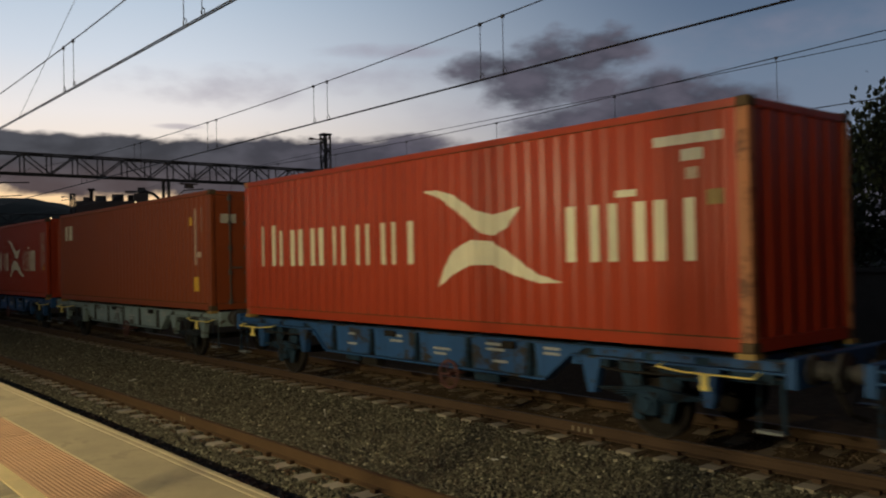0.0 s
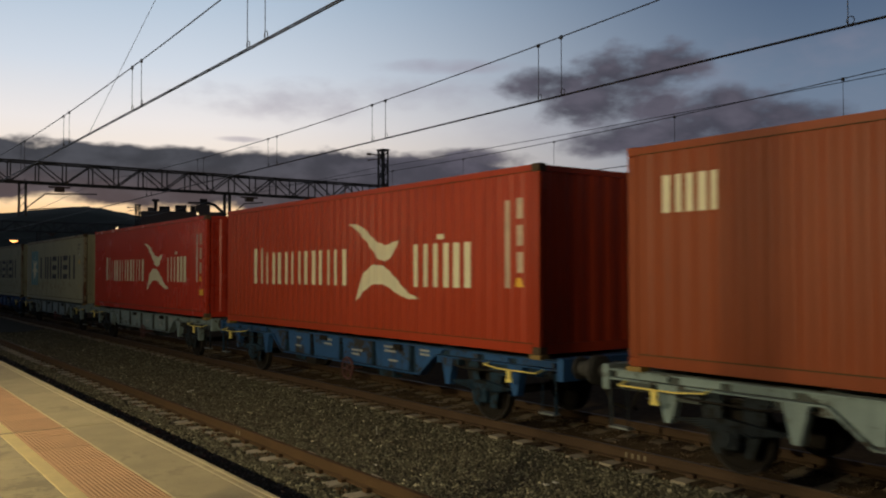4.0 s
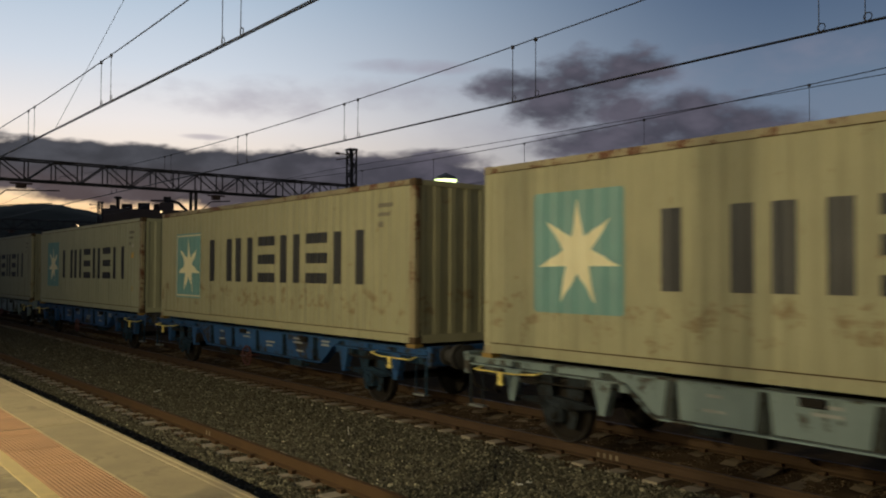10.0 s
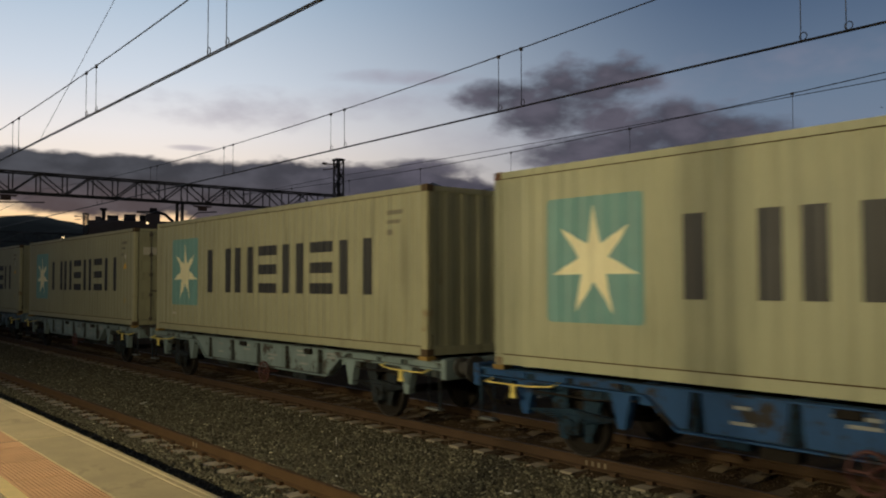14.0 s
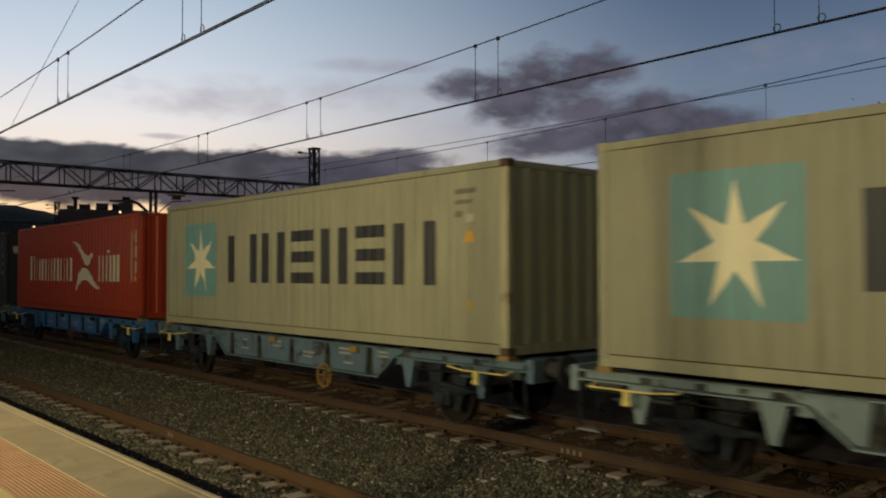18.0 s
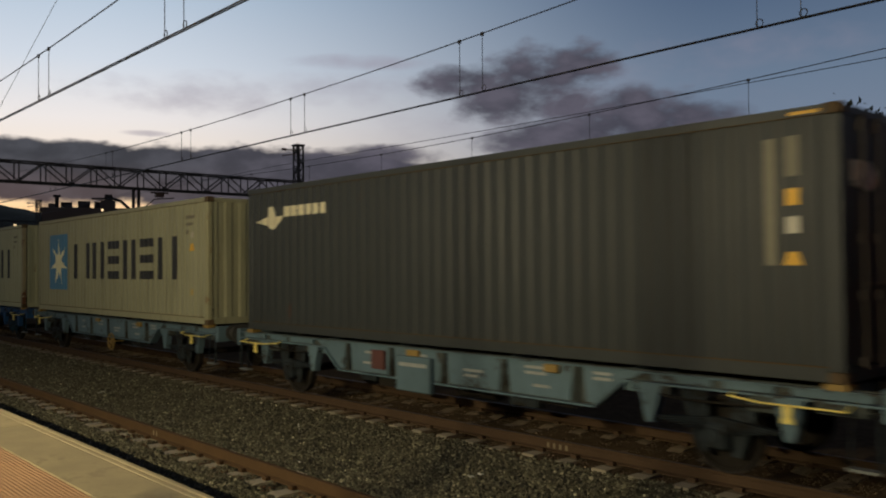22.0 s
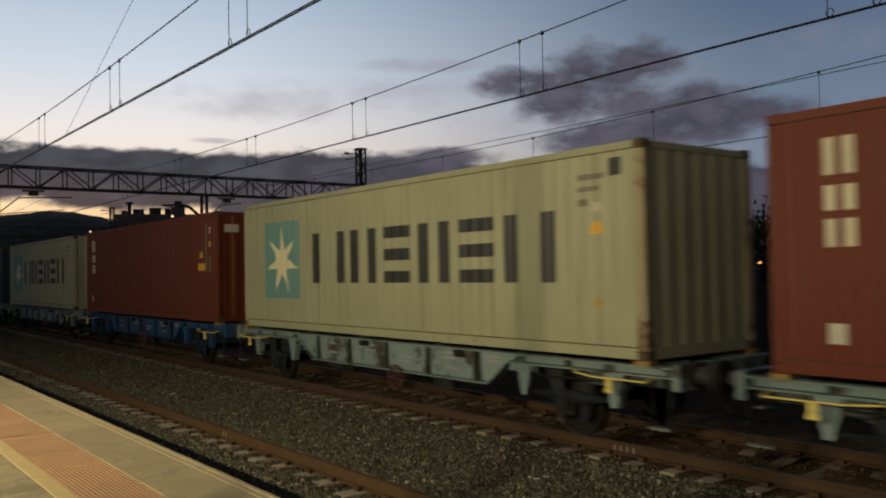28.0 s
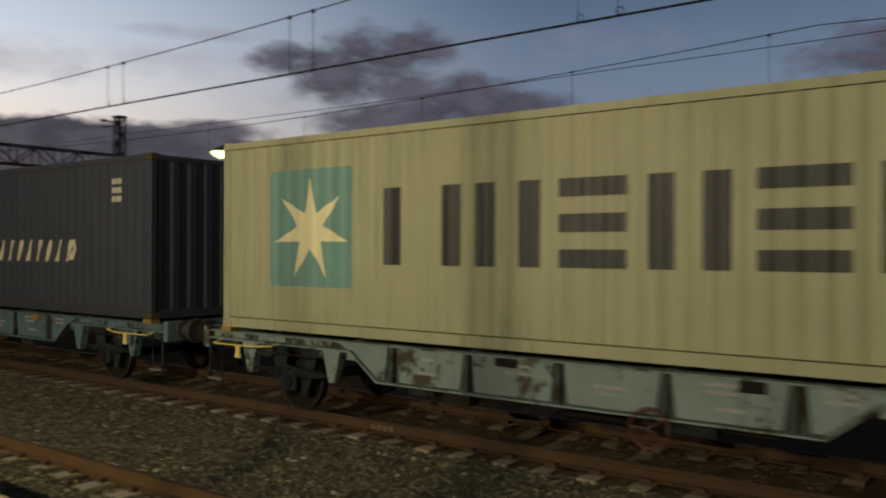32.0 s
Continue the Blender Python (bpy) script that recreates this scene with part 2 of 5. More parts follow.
M_BROWN = mat("oxide_brown_paint", (0.150, 0.034, 0.017), 0.5, var=0.2, scale=0.9, bump=0.12, streak=0.3, rust=RUST, rust_at=0.72, spec=0.18)
M_BROWN2 = mat("red_brown_paint", (0.155, 0.037, 0.017), 0.5, var=0.2, scale=0.9, bump=0.12, streak=0.3, rust=RUST, rust_at=0.72, spec=0.18)
M_GREY = mat("dark_grey_paint", (0.045, 0.050, 0.051), 0.42, var=0.2, scale=0.9, bump=0.12, streak=0.3, rust=RUST, rust_at=0.74, spec=0.18)
M_NAVY = mat("navy_paint", (0.052, 0.058, 0.079), 0.5, var=0.2, scale=0.9, bump=0.12, streak=0.3, rust=RUST, rust_at=0.74, spec=0.18)
M_BEIGE_POST = mat("rust_eaten_beige_post", (0.34, 0.29, 0.17), 0.65, var=0.4, scale=2.2, bump=0.3, streak=0.5, rust=(0.14, 0.055, 0.02), rust_at=0.5)
M_RED_POST = mat("rust_eaten_red_post", (0.42, 0.16, 0.06), 0.65, var=0.4, scale=2.5, bump=0.3, streak=0.4, rust=(0.16, 0.06, 0.022), rust_at=0.5)
M_CREAM = mat("cream_lettering", (0.72, 0.66, 0.45), 0.5, var=0.25, scale=2.0, bump=0.06, streak=0.2)
M_STAR = mat("pale_yellow_star_paint", (0.88, 0.82, 0.52), 0.5, var=0.25, scale=2.0, bump=0.06, streak=0.2)
M_BLACK = mat("black_lettering", (0.022, 0.022, 0.021), 0.5, var=0.4, scale=2.0, bump=0.06)
M_TEAL = mat("teal_logo_panel", (0.165, 0.345, 0.315), 0.5, var=0.35, scale=2.0, bump=0.06, streak=0.25)
M_SKYBLUE = mat("blue_logo_panel", (0.09, 0.25, 0.42), 0.5, var=0.3, scale=2.0, bump=0.06, streak=0.25)
M_SIGN = mat("yellow_sign", (0.75, 0.42, 0.03), 0.5, var=0.2, scale=6.0, bump=0.04)
M_WEAK = mat("sun_faded_yellow_sign", (0.48, 0.34, 0.09), 0.6, var=0.4, scale=6.0, bump=0.04)
M_CASTING = mat("dark_rusty_casting", (0.10, 0.068, 0.038), 0.8, var=0.6, scale=6.0, bump=0.3, spec=0.2)
M_MARK = mat("pale_marking", (0.55, 0.52, 0.42), 0.55, var=0.4, scale=9.0, bump=0.04)
M_FADED = mat("faded_pinkish_marking", (0.54, 0.40, 0.29), 0.6, var=0.7, scale=9.0, bump=0.04, spec=0.2)
M_STENCIL = mat("dusty_white_stencil", (0.31, 0.32, 0.30), 0.6, var=0.9, scale=12.0, bump=0.03)
M_DIM = mat("faded_grey_marking", (0.185, 0.17, 0.115), 0.55, var=0.4, scale=9.0, bump=0.04)
M_WBLUE = mat("wagon_blue_paint", (0.026, 0.083, 0.208), 0.55, var=0.6, scale=1.6, bump=0.2, streak=0.6, rust=GRIME, rust_at=0.52, spec=0.2)
M_WBLUE_FRESH = mat("wagon_bright_blue_paint", (0.046, 0.146, 0.325), 0.5, var=0.5, scale=1.6, bump=0.2, streak=0.5, rust=GRIME, rust_at=0.56, spec=0.25)
M_WGREY = mat("wagon_grey_paint", (0.22, 0.285, 0.28), 0.55, var=0.6, scale=1.6, bump=0.2, streak=0.5, rust=(0.06, 0.05, 0.038), rust_at=0.53, spec=0.2)
M_WSTEEL = mat("wagon_blue_grey_paint", (0.115, 0.175, 0.21), 0.55, var=0.6, scale=1.6, bump=0.2, streak=0.5, rust=(0.045, 0.04, 0.032), rust_at=0.54, spec=0.2)
M_GEAR = mat("greasy_running_gear", (0.022, 0.019, 0.016), 0.85, 0.0, var=0.6, scale=6.0, bump=0.3, spec=0.1)
M_GRIME = mat("oily_grime_on_steel", (0.042, 0.040, 0.036), 0.75, 0.0, var=0.8, scale=3.0, bump=0.3)
M_LOCKBAR = mat("dull_galvanised_bar", (0.12, 0.105, 0.09), 0.6, 0.2, var=0.5, scale=5.0, bump=0.1, spec=0.2)
M_RUNNING = mat("grimy_blue_grey_running_gear", (0.030, 0.037, 0.042), 0.85, var=0.9, scale=5.0, bump=0.3, rust=(0.018, 0.016, 0.014), rust_at=0.5, spec=0.1)
M_STEP = mat("worn_pale_step_steel", (0.21, 0.22, 0.21), 0.6, 0.2, var=0.6, scale=8.0, bump=0.1)
M_RUNNING_BLUE = mat("grimy_blue_gear_and_shaded_web", (0.021, 0.043, 0.068), 0.85, var=0.9, scale=5.0, bump=0.3, rust=(0.018, 0.018, 0.018), rust_at=0.5, spec=0.1)
# grey wagon paint darkened, so the shade between girder panels is in its colour
M_RIB_SHADED = mat("dull_shaded_grey_paint", (0.075, 0.085, 0.080), 0.7, var=0.7, scale=3.0, bump=0.2, rust=(0.04, 0.034, 0.026), rust_at=0.5, spec=0.1)
# dirt in the bottom seam, and the painted shade line under the top rail
M_SEAM = mat("dirt_and_shade_seam", (0.085, 0.056, 0.026), 0.9, var=0.5, scale=3.0, bump=0.2, spec=0.05)
M_TREAD = mat("bright_wheel_tread", (0.05, 0.044, 0.04), 0.65, 0.3, var=0.3, scale=6.0)
M_YELLOW = mat("yellow_grab_rail", (0.86, 0.70, 0.19), 0.5, var=0.45, scale=8.0)
M_OCHRE = mat("worn_yellow_paint", (0.30, 0.19, 0.045), 0.6, var=0.5, scale=8.0)
M_HANDRED = mat("faded_red_wheel_paint", (0.10, 0.036, 0.030), 0.7, var=0.5, scale=8.0)
M_RAIL = mat("rusty_rail_steel", (0.086, 0.051, 0.025), 0.85, 0.0, var=0.5, scale=2.0, bump=0.25, spec=0.12)
M_RAILTOP = mat("worn_rail_head", (0.11, 0.08, 0.06), 0.65, 0.3, var=0.4, scale=2.0)
M_SLEEPER = mat("weathered_sleeper_concrete", (0.33, 0.28, 0.20), 0.85, var=0.5, scale=5.0, bump=0.3, rust=(0.16, 0.10, 0.06), rust_at=0.6)
M_BALLAST = mat("ballast_bed", (0.082, 0.073, 0.052), 0.95, var=0.9, scale=7.0, bump=1.0, fine=38.0, spec=0.03)
M_BED_OILY = mat("oily_ballast_bed", (0.098, 0.068, 0.042), 0.95, var=0.9, scale=5.0, bump=1.0, fine=38.0, spec=0.0)
M_STONE = mat("ballast_stones", (0.132, 0.121, 0.082), 0.9, var=0.7, scale=6.0, bump=0.3, island=True, spec=0.08)
M_STONE_RUSTY = mat("rust_stained_stones", (0.098, 0.060, 0.034), 0.9, var=0.5, scale=6.0, bump=0.3, island=True, spec=0.08)
M_STONE_OILY = mat("oily_brown_stones", (0.118, 0.085, 0.053), 0.9, var=0.5, scale=6.0, bump=0.3, island=True, spec=0.06)
M_SLEEPER_OILY = mat("oil_darkened_sleeper_concrete", (0.21, 0.16, 0.105), 0.9, var=0.6, scale=5.0, bump=0.3, rust=(0.05, 0.036, 0.024), rust_at=0.52, spec=0.1)
M_RAIL_DARK = mat("dark_rail_steel", (0.088, 0.056, 0.034), 0.85, 0.0, var=0.5, scale=2.0, bump=0.25, spec=0.1)
M_GROUND = mat("dark_ground", (0.05, 0.043, 0.032), 0.95, var=0.6, scale=0.3, bump=0.4, spec=0.02)
M_COPING = mat("coping_concrete", (0.43, 0.345, 0.185), 0.85, var=0.6, scale=2.2, bump=0.2, rust=(0.345, 0.275, 0.15), rust_at=0.55)
M_PAVER = mat("paver_concrete", (0.43, 0.345, 0.19), 0.85, var=0.5, scale=3.0, bump=0.25, rust=(0.30, 0.243, 0.138), rust_at=0.5)
M_TACTILE = mat("terracotta_tactile_tile", (0.42, 0.24, 0.118), 0.85, var=0.45, scale=3.0, bump=0.15)
M_LINE = mat("yellow_safety_line", (0.60, 0.46, 0.20), 0.75, var=0.35, scale=6.0, bump=0.1)
M_PAPER = mat("grubby_paper", (0.52, 0.50, 0.43), 0.8, var=0.5, scale=20.0, bump=0.1)
M_EDGE = mat("worn_pale_edge_line", (0.56, 0.46, 0.26), 0.85, var=0.6, scale=3.0, bump=0.1)
M_JOINT = mat("dirty_joint_filler", (0.20, 0.16, 0.10), 0.9, var=0.5, scale=4.0, bump=0.2)
M_WALL = mat("platform_wall_concrete", (0.09, 0.08, 0.065), 0.9, var=0.5, scale=2.0, bump=0.3, spec=0.08)
M_STEEL = mat("dark_galvanised_steel", (0.055, 0.052, 0.052), 0.65, 0.4, var=0.4, scale=3.0)
M_WIRE = mat("dark_copper_wire", (0.045, 0.04, 0.04), 0.5, 0.5, var=0.3, scale=1.0)
M_INSUL = mat("brown_insulator_glaze", (0.08, 0.045, 0.03), 0.3, var=0.2)
M_HILL = mat("wooded_hill", (0.075, 0.078, 0.058), 1.0, var=0.9, scale=0.02, bump=0.2, fine=0.3, spec=0.08)
M_BLDG = mat("dim_render_wall", (0.16, 0.13, 0.11), 0.9, var=0.3, scale=0.2)
M_ROOF = mat("dark_roof", (0.06, 0.05, 0.045), 0.9, var=0.3, scale=0.5)
M_GLASS = mat("dark_window_pane", (0.02, 0.022, 0.03), 0.15, var=0.2)
M_BARK = mat("dark_bark", (0.06, 0.045, 0.03), 0.95, var=0.5, scale=4.0, bump=0.5)
M_LEAF = mat("dark_foliage", (0.035, 0.045, 0.018), 0.8, var=0.6, scale=2.0, island=True)
M_POST = mat("grey_lamp_post_paint", (0.20, 0.20, 0.19), 0.5, 0.3, var=0.3, scale=3.0)
M_LED = glow("lit_lamp_glass", (1.0, 0.86, 0.60), 9.0)
M_LAMPGLOW = glow("lit_street_lamp_glass", (0.80, 1.0, 0.42), 2.6)
M_SODIUM = glow("lit_sodium_glass", (1.0, 0.40, 0.11), 3.4)
M_REDLIGHT = glow("lit_red_signal_glass", (1.0, 0.05, 0.03), 5.0)
M_WARMWIN = glow("lit_window", (1.0, 0.72, 0.38), 1.6)


# ---- mesh helpers ----
def bx(bm, x0, x1, y0, y1, z0, z1):
    v = [bm.verts.new((x, y, z)) for z in (z0, z1) for y in (y0, y1) for x in (x0, x1)]
    for f in ((0, 2, 3, 1), (4, 5, 7, 6), (0, 1, 5, 4), (2, 6, 7, 3), (0, 4, 6, 2), (1, 3, 7, 5)):
        bm.faces.new([v[i] for i in f])


def prism(bm, pts, a, b, axis="x"):
    """A flat outline, pulled from a to b along an axis."""
    def at(p, w):
        return {"x": (w, p[0], p[1]), "y": (p[0], w, p[1]), "z": (p[0], p[1], w)}[axis]
    lo, hi = [bm.verts.new(at(p, a)) for p in pts], [bm.verts.new(at(p, b)) for p in pts]
    n = len(pts)
    bm.faces.new(lo), bm.faces.new(hi[::-1])
    for i in range(n):
        bm.faces.new((lo[i], hi[i], hi[(i + 1) % n], lo[(i + 1) % n]))


def rod(bm, p0, p1, r, seg=8, r1=None):
    p0, p1 = Vector(p0), Vector(p1)
    d = (p1 - p0).normalized()
    u = d.orthogonal().normalized()
    w = d.cross(u)
    r1 = r if r1 is None else r1
    ring = [[bm.verts.new(p + (u * math.cos(k * 2 * math.pi / seg) + w * math.sin(k * 2 * math.pi / seg)) * rr) for k in range(seg)] for p, rr in ((p0, r), (p1, r1))]
    for k in range(seg):
        bm.faces.new((ring[0][k], ring[0][(k + 1) % seg], ring[1][(k + 1) % seg], ring[1][k]))
    bm.faces.new(ring[0][::-1]), bm.faces.new(ring[1])


def wire(bm, pts, r, seg=5):
    """One unbroken round wire through the points."""
    pts = [Vector(p) for p in pts]
    rings = []
    for i, p in enumerate(pts):
        d = (pts[min(i + 1, len(pts) - 1)] - pts[max(i - 1, 0)]).normalized()
        u = d.cross(Vector((1, 0, 0.01)) if abs(d.x) < 0.9 else Vector((0, 0, 1))).normalized()
        w = d.cross(u)
        rings.append([bm.verts.new(p + (u * math.cos(k * 2 * math.pi / seg) + w * math.sin(k * 2 * math.pi / seg)) * r) for k in range(seg)])
    for a, b in zip(rings, rings[1:]):
        for k in range(seg):
            bm.faces.new((a[k], a[(k + 1) % seg], b[(k + 1) % seg], b[k]))
    bm.faces.new(rings[0][::-1]), bm.faces.new(rings[-1])


def lathe(bm, prof, seg=16, at=(0, 0, 0), axis="z"):
    """A profile of (radius, height) turned round an axis."""
    rings = []
    for r, hgt in prof:
        ring = []
        for k in range(seg):
            c, s = math.cos(k * 2 * math.pi / seg) * r, math.sin(k * 2 * math.pi / seg) * r
            p = {"z": (c, s, hgt), "x": (hgt, c, s), "y": (c, hgt, s)}[axis]
            ring.append(bm.verts.new((p[0] + at[0], p[1] + at[1], p[2] + at[2])))
        rings.append(ring)
    for a, b in zip(rings, rings[1:]):
        for k in range(seg):
            bm.faces.new((a[k], a[(k + 1) % seg], b[(k + 1) % seg], b[k]))
    bm.faces.new(rings[0][::-1]), bm.faces.new(rings[-1])


def ring_bar(bm, r, tube, at, axis="x", seg=18, tseg=6):
    rows = []
    for k in range(seg):
        a = k * 2 * math.pi / seg
        row = []
        for j in range(tseg):
            b = j * 2 * math.pi / tseg
            rr, hh = r + tube * math.cos(b), tube * math.sin(b)
            p = {"x": (hh, rr * math.cos(a), rr * math.sin(a)), "z": (rr * math.cos(a), rr * math.sin(a), hh)}[axis]
            row.append(bm.verts.new((p[0] + at[0], p[1] + at[1], p[2] + at[2])))
        rows.append(row)
    for k in range(seg):
        a, b = rows[k], rows[(k + 1) % seg]
        for j in range(tseg):
            bm.faces.new((a[j], b[j], b[(j + 1) % tseg], a[(j + 1) % tseg]))


def bevelled(bm, w=0.008, seg=1):
    bmesh.ops.bevel(bm, geom=bm.edges[:], offset=w, segments=seg, affect="EDGES", clamp_overlap=True)


def mesh_of(name, bm, material, smooth=False):
    bmesh.ops.recalc_face_normals(bm, faces=bm.faces[:])
    me = bpy.data.meshes.new(name)
    bm.to_mesh(me)
    bm.free()
    me.materials.append(material)
    if smooth:
        for p in me.polygons:
            p.use_smooth = True
    return me


def part(name, bm, material, parent, label="", smooth=False):
    ob = new(name, mesh_of(name, bm, material, smooth))
    ob.parent = parent
    return tagged(ob, label)


def thing(name, label, category, group="", kind="", at=None):
    ob = new(name)
    if at is not None:
        ob.matrix_basis = at
    return tagged(ob, label, category, group, kind)


def solid(name, bm, material, label, category, group="", kind="", smooth=False, at=None):
    ob = new(name, mesh_of(name, bm, material, smooth))
    if at is not None:
        ob.matrix_basis = at
    return tagged(ob, label, category, group, kind)


def piece(name, me, parent, m):
    ob = new(name, me)
    ob.parent = parent
    ob.matrix_basis = m
    return ob


B = bmesh.new

# ---- ground and far country ----
bm = B()
bmesh.ops.create_grid(bm, x_segments=60, y_segments=60, size=4200)
for v in bm.verts:
    v.co.z = -0.62
solid("ground", bm, M_GROUND, "dark bare ground of the railway yard", "ground", kind="structure")


def hills():
    bm = B()
    prev = None
    for i in range(361):
        a = radians(-110 + i * 0.8)
        d = 1500
        base = 3.55 + 0.75 * math.exp(-((math.degrees(a) - 12.6) / 3.6) ** 2) + 0.12 * noise.noise((i * 0.4, 3.1, 0)) + 0.10 * noise.noise((i * 1.3, 1.0, 0))
        if a > radians(17):
            base -= min(2.2, math.degrees(a) * 0.06 - 1.0)
        ht = d * math.tan(radians(base))
        cols = []
        for k, (dd, hh) in enumerate(((0.72, 0.0), (0.8, 0.42), (0.9, 0.8), (1.0, 1.0), (1.15, 0.9))):
            h = hh * ht * (1 + 0.10 * noise.noise((i * 0.3, k * 2.0, 5))) if k < 3 else hh * ht
            cols.append(bm.verts.new((math.sin(a) * d * dd, math.cos(a) * d * dd, h - 0.7)))
        if prev:
            for p, q, r, s in zip(prev, cols, cols[1:], prev[1:]):
                bm.faces.new((p, q, r, s))
        prev = cols
    solid("hills", bm, M_HILL, "dark wooded hills on the horizon against the afterglow", "hill", kind="structure", smooth=True)


hills()


def apartment_block(az, width, depth, height, dist, storeys, bays, extras=0):
    a = radians(az)
    cx, cy = math.sin(a) * dist, math.cos(a) * dist
    ob = thing("apartment_building", "far apartment block, dark against the evening sky", "building", "town skyline", at=pose(cx, cy, -0.62, 0, 0, -az + 8))
    w, d = width / 2, depth / 2
    bm = B()
    bx(bm, -w, w, -d, d, 0, height)
    part("wall", bm, M_BLDG, ob)
    bm = B()
    bx(bm, -w - 0.3, w + 0.3, -d - 0.3, d + 0.3, height, height + 0.5)
    roof = part("roof", bm, M_ROOF, ob)
    for k in range(extras):
        bm = B()
        x = -w + (k + 0.6) * width / max(1, extras)
        hh = (2.6, 1.6, 3.2)[k % 3]
        bx(bm, x - 1.1, x + 1.1, -1.2, 1.2, height + 0.5, height + 0.5 + hh)
        part("stair_housing", bm, M_BLDG, roof)
    bm = B()
    rod(bm, (w * 0.3, 0, height), (w * 0.3, 0, height + 4.5), 0.06, 5)
    rod(bm, (w * 0.3 - 0.8, 0, height + 4.1), (w * 0.3 + 0.8, 0, height + 4.1), 0.05, 5)
    part("antenna", bm, M_STEEL, roof)
    wm = B()
    bx(wm, -0.6, 0.6, -0.08, 0.02, 0, 1.4)
    me = mesh_of("window", wm, M_GLASS)
    for s in range(storeys):
        for b in range(bays):
            piece("window", me, ob, pose(-w + (b + 0.5) * width / bays, -d - 0.02, 1.4 + s * height / storeys))
    return ob


def plant():
    """A works with silos and a conveyor, a dark outline over the train."""
    a = radians(19.0)
    ob = thing("industrial_plant", "far industrial works with a conveyor, dark against the afterglow", "factory", "town skyline", at=pose(math.sin(a) * 250, math.cos(a) * 250, -0.62, 0, 0, -19))
    for name, u0, u1, d, z0, z1, m in (("hall", -10.9, 10.9, 9, 0, 20.0, M_BLDG), ("silo", -6.4, -3.6, 3, 20.0, 21.8, M_ROOF), ("silo", -2.2, 0.9, 3, 20.0, 22.2, M_ROOF), ("silo", 1.9, 3.3, 3, 20.0, 22.0, M_ROOF),
                                       ("head_house", 3.4, 7.2, 4, 20.0, 22.4, M_BLDG), ("head_house", 4.5, 6.5, 2, 22.4, 24.2, M_ROOF), ("annex", -9.4, -7.9, 3, 20.0, 21.4, M_BLDG)):
        bm = B()
        bx(bm, u0, u1, -d, d, z0, z1)
        bevelled(bm, 0.1)
        part(name, bm, m, ob)
    bm = B()
    rod(bm, (-7.4, 0, 20), (-7.4, 0, 23.3), 0.5, 8)
    rod(bm, (-7.4, 0, 23.3), (-7.4, 0, 23.9), 0.95, 8)
    part("chimney", bm, M_ROOF, ob)
    bm = B()
    wire(bm, [(1.2, 0, 23.1), (5.5, 0, 23.2)], 0.3, 6)
    wire(bm, [(6.3, 0, 23.3), (8.6, 0, 22.6), (11.2, 0, 20.2)], 0.45, 6)
    part("conveyor", bm, M_STEEL, ob)


plant()
for az, w, d, h, dist, st, ba, ex in ((12.5, 16, 10, 9.0, 230, 3, 5, 1), (6.0, 22, 10, 8.0, 240, 2, 6, 0)):
    apartment_block(az, w, d, h, dist, st, ba, ex)

# lit windows in the far town
bm = B()
for az, el, dist in ((17.0, 3.7, 243), (15.0, 2.9, 222), (19.9, 3.9, 237)):
    a = radians(az)
    x, y, z = math.sin(a) * dist, math.cos(a) * dist, 2.4 + dist * math.tan(radians(el))
    bx(bm, x - 0.22, x + 0.22, y - 0.2, y + 0.2, z - 0.25, z + 0.25)
solid("town_lights", bm, M_WARMWIN, "small lit windows in the far town", "light", kind="stuff")


def tree(x, y, height, spread, seed):
    rng = random.Random(seed)
    ob = thing("tree", "tall dark leafy tree behind the far track", "tree", "trees beyond the yard", at=pose(x, y, -0.62, 0, 0, rng.uniform(0, 360)))
    bm = B()
    rod(bm, (0, 0, -0.2), (0.1, 0.05, height * 0.45), 0.22, 8, 0.14)
    rod(bm, (0.1, 0.05, height * 0.45), (0.0, 0.1, height * 0.85), 0.14, 7, 0.04)
    tips = []
    for k in range(13):
        a, h = rng.uniform(0, 6.28), rng.uniform(0.25, 0.85)
        r = spread * rng.uniform(0.5, 1.0) * (1.1 - 0.6 * h)
        p = (math.cos(a) * r, math.sin(a) * r, height * (h + 0.14))
        rod(bm, (0.05, 0.05, height * h * 0.9), p, 0.06, 5, 0.02)
        tips.append(p)
    part("trunk", bm, M_BARK, ob)
    vs, fs = [], []
    for p in tips + [(0, 0, height * 0.95), (0.2, 0, height * 0.7), (0, 0.3, height * 0.5)]:
        for _ in range(330):
            c = Vector(p) + Vector((rng.gauss(0, 0.5), rng.gauss(0, 0.5), rng.gauss(0, 0.42))) * spread * 0.42
            s = rng.uniform(0.07, 0.15)
            q = Euler((rng.uniform(0, 6), rng.uniform(0, 6), rng.uniform(0, 6))).to_matrix()
            i = len(vs)
            vs += [c + q @ Vector(o) * s for o in ((-1, 0, 0), (0, -0.55, 0.1), (1, 0, 0), (0, 0.55, 0.1))]
            fs.append((i, i + 1, i + 2, i + 3))
    me = bpy.data.meshes.new("crown")
    me.from_pydata(vs, [], fs)
    me.materials.append(M_LEAF)
    c = new("crown", me)
    c.parent = ob


for k, (x, y, h, s) in enumerate(((27.5, 11.0, 9.4, 2.6), (29.0, 7.0, 9.4, 3.0), (27.0, 3.4, 8.6, 2.6), (30.0, 0.0, 8.8, 3.0), (32.0, 14.6, 9.2, 2.8), (28.0, -4.0, 8.2, 2.8), (36, 18.5, 9.2, 2.8), (38, 23.5, 7.2, 2.6), (28.5, -8.5, 8.5, 2.8))):
    tree(x, y, h - 2.3, s, 40 + k)

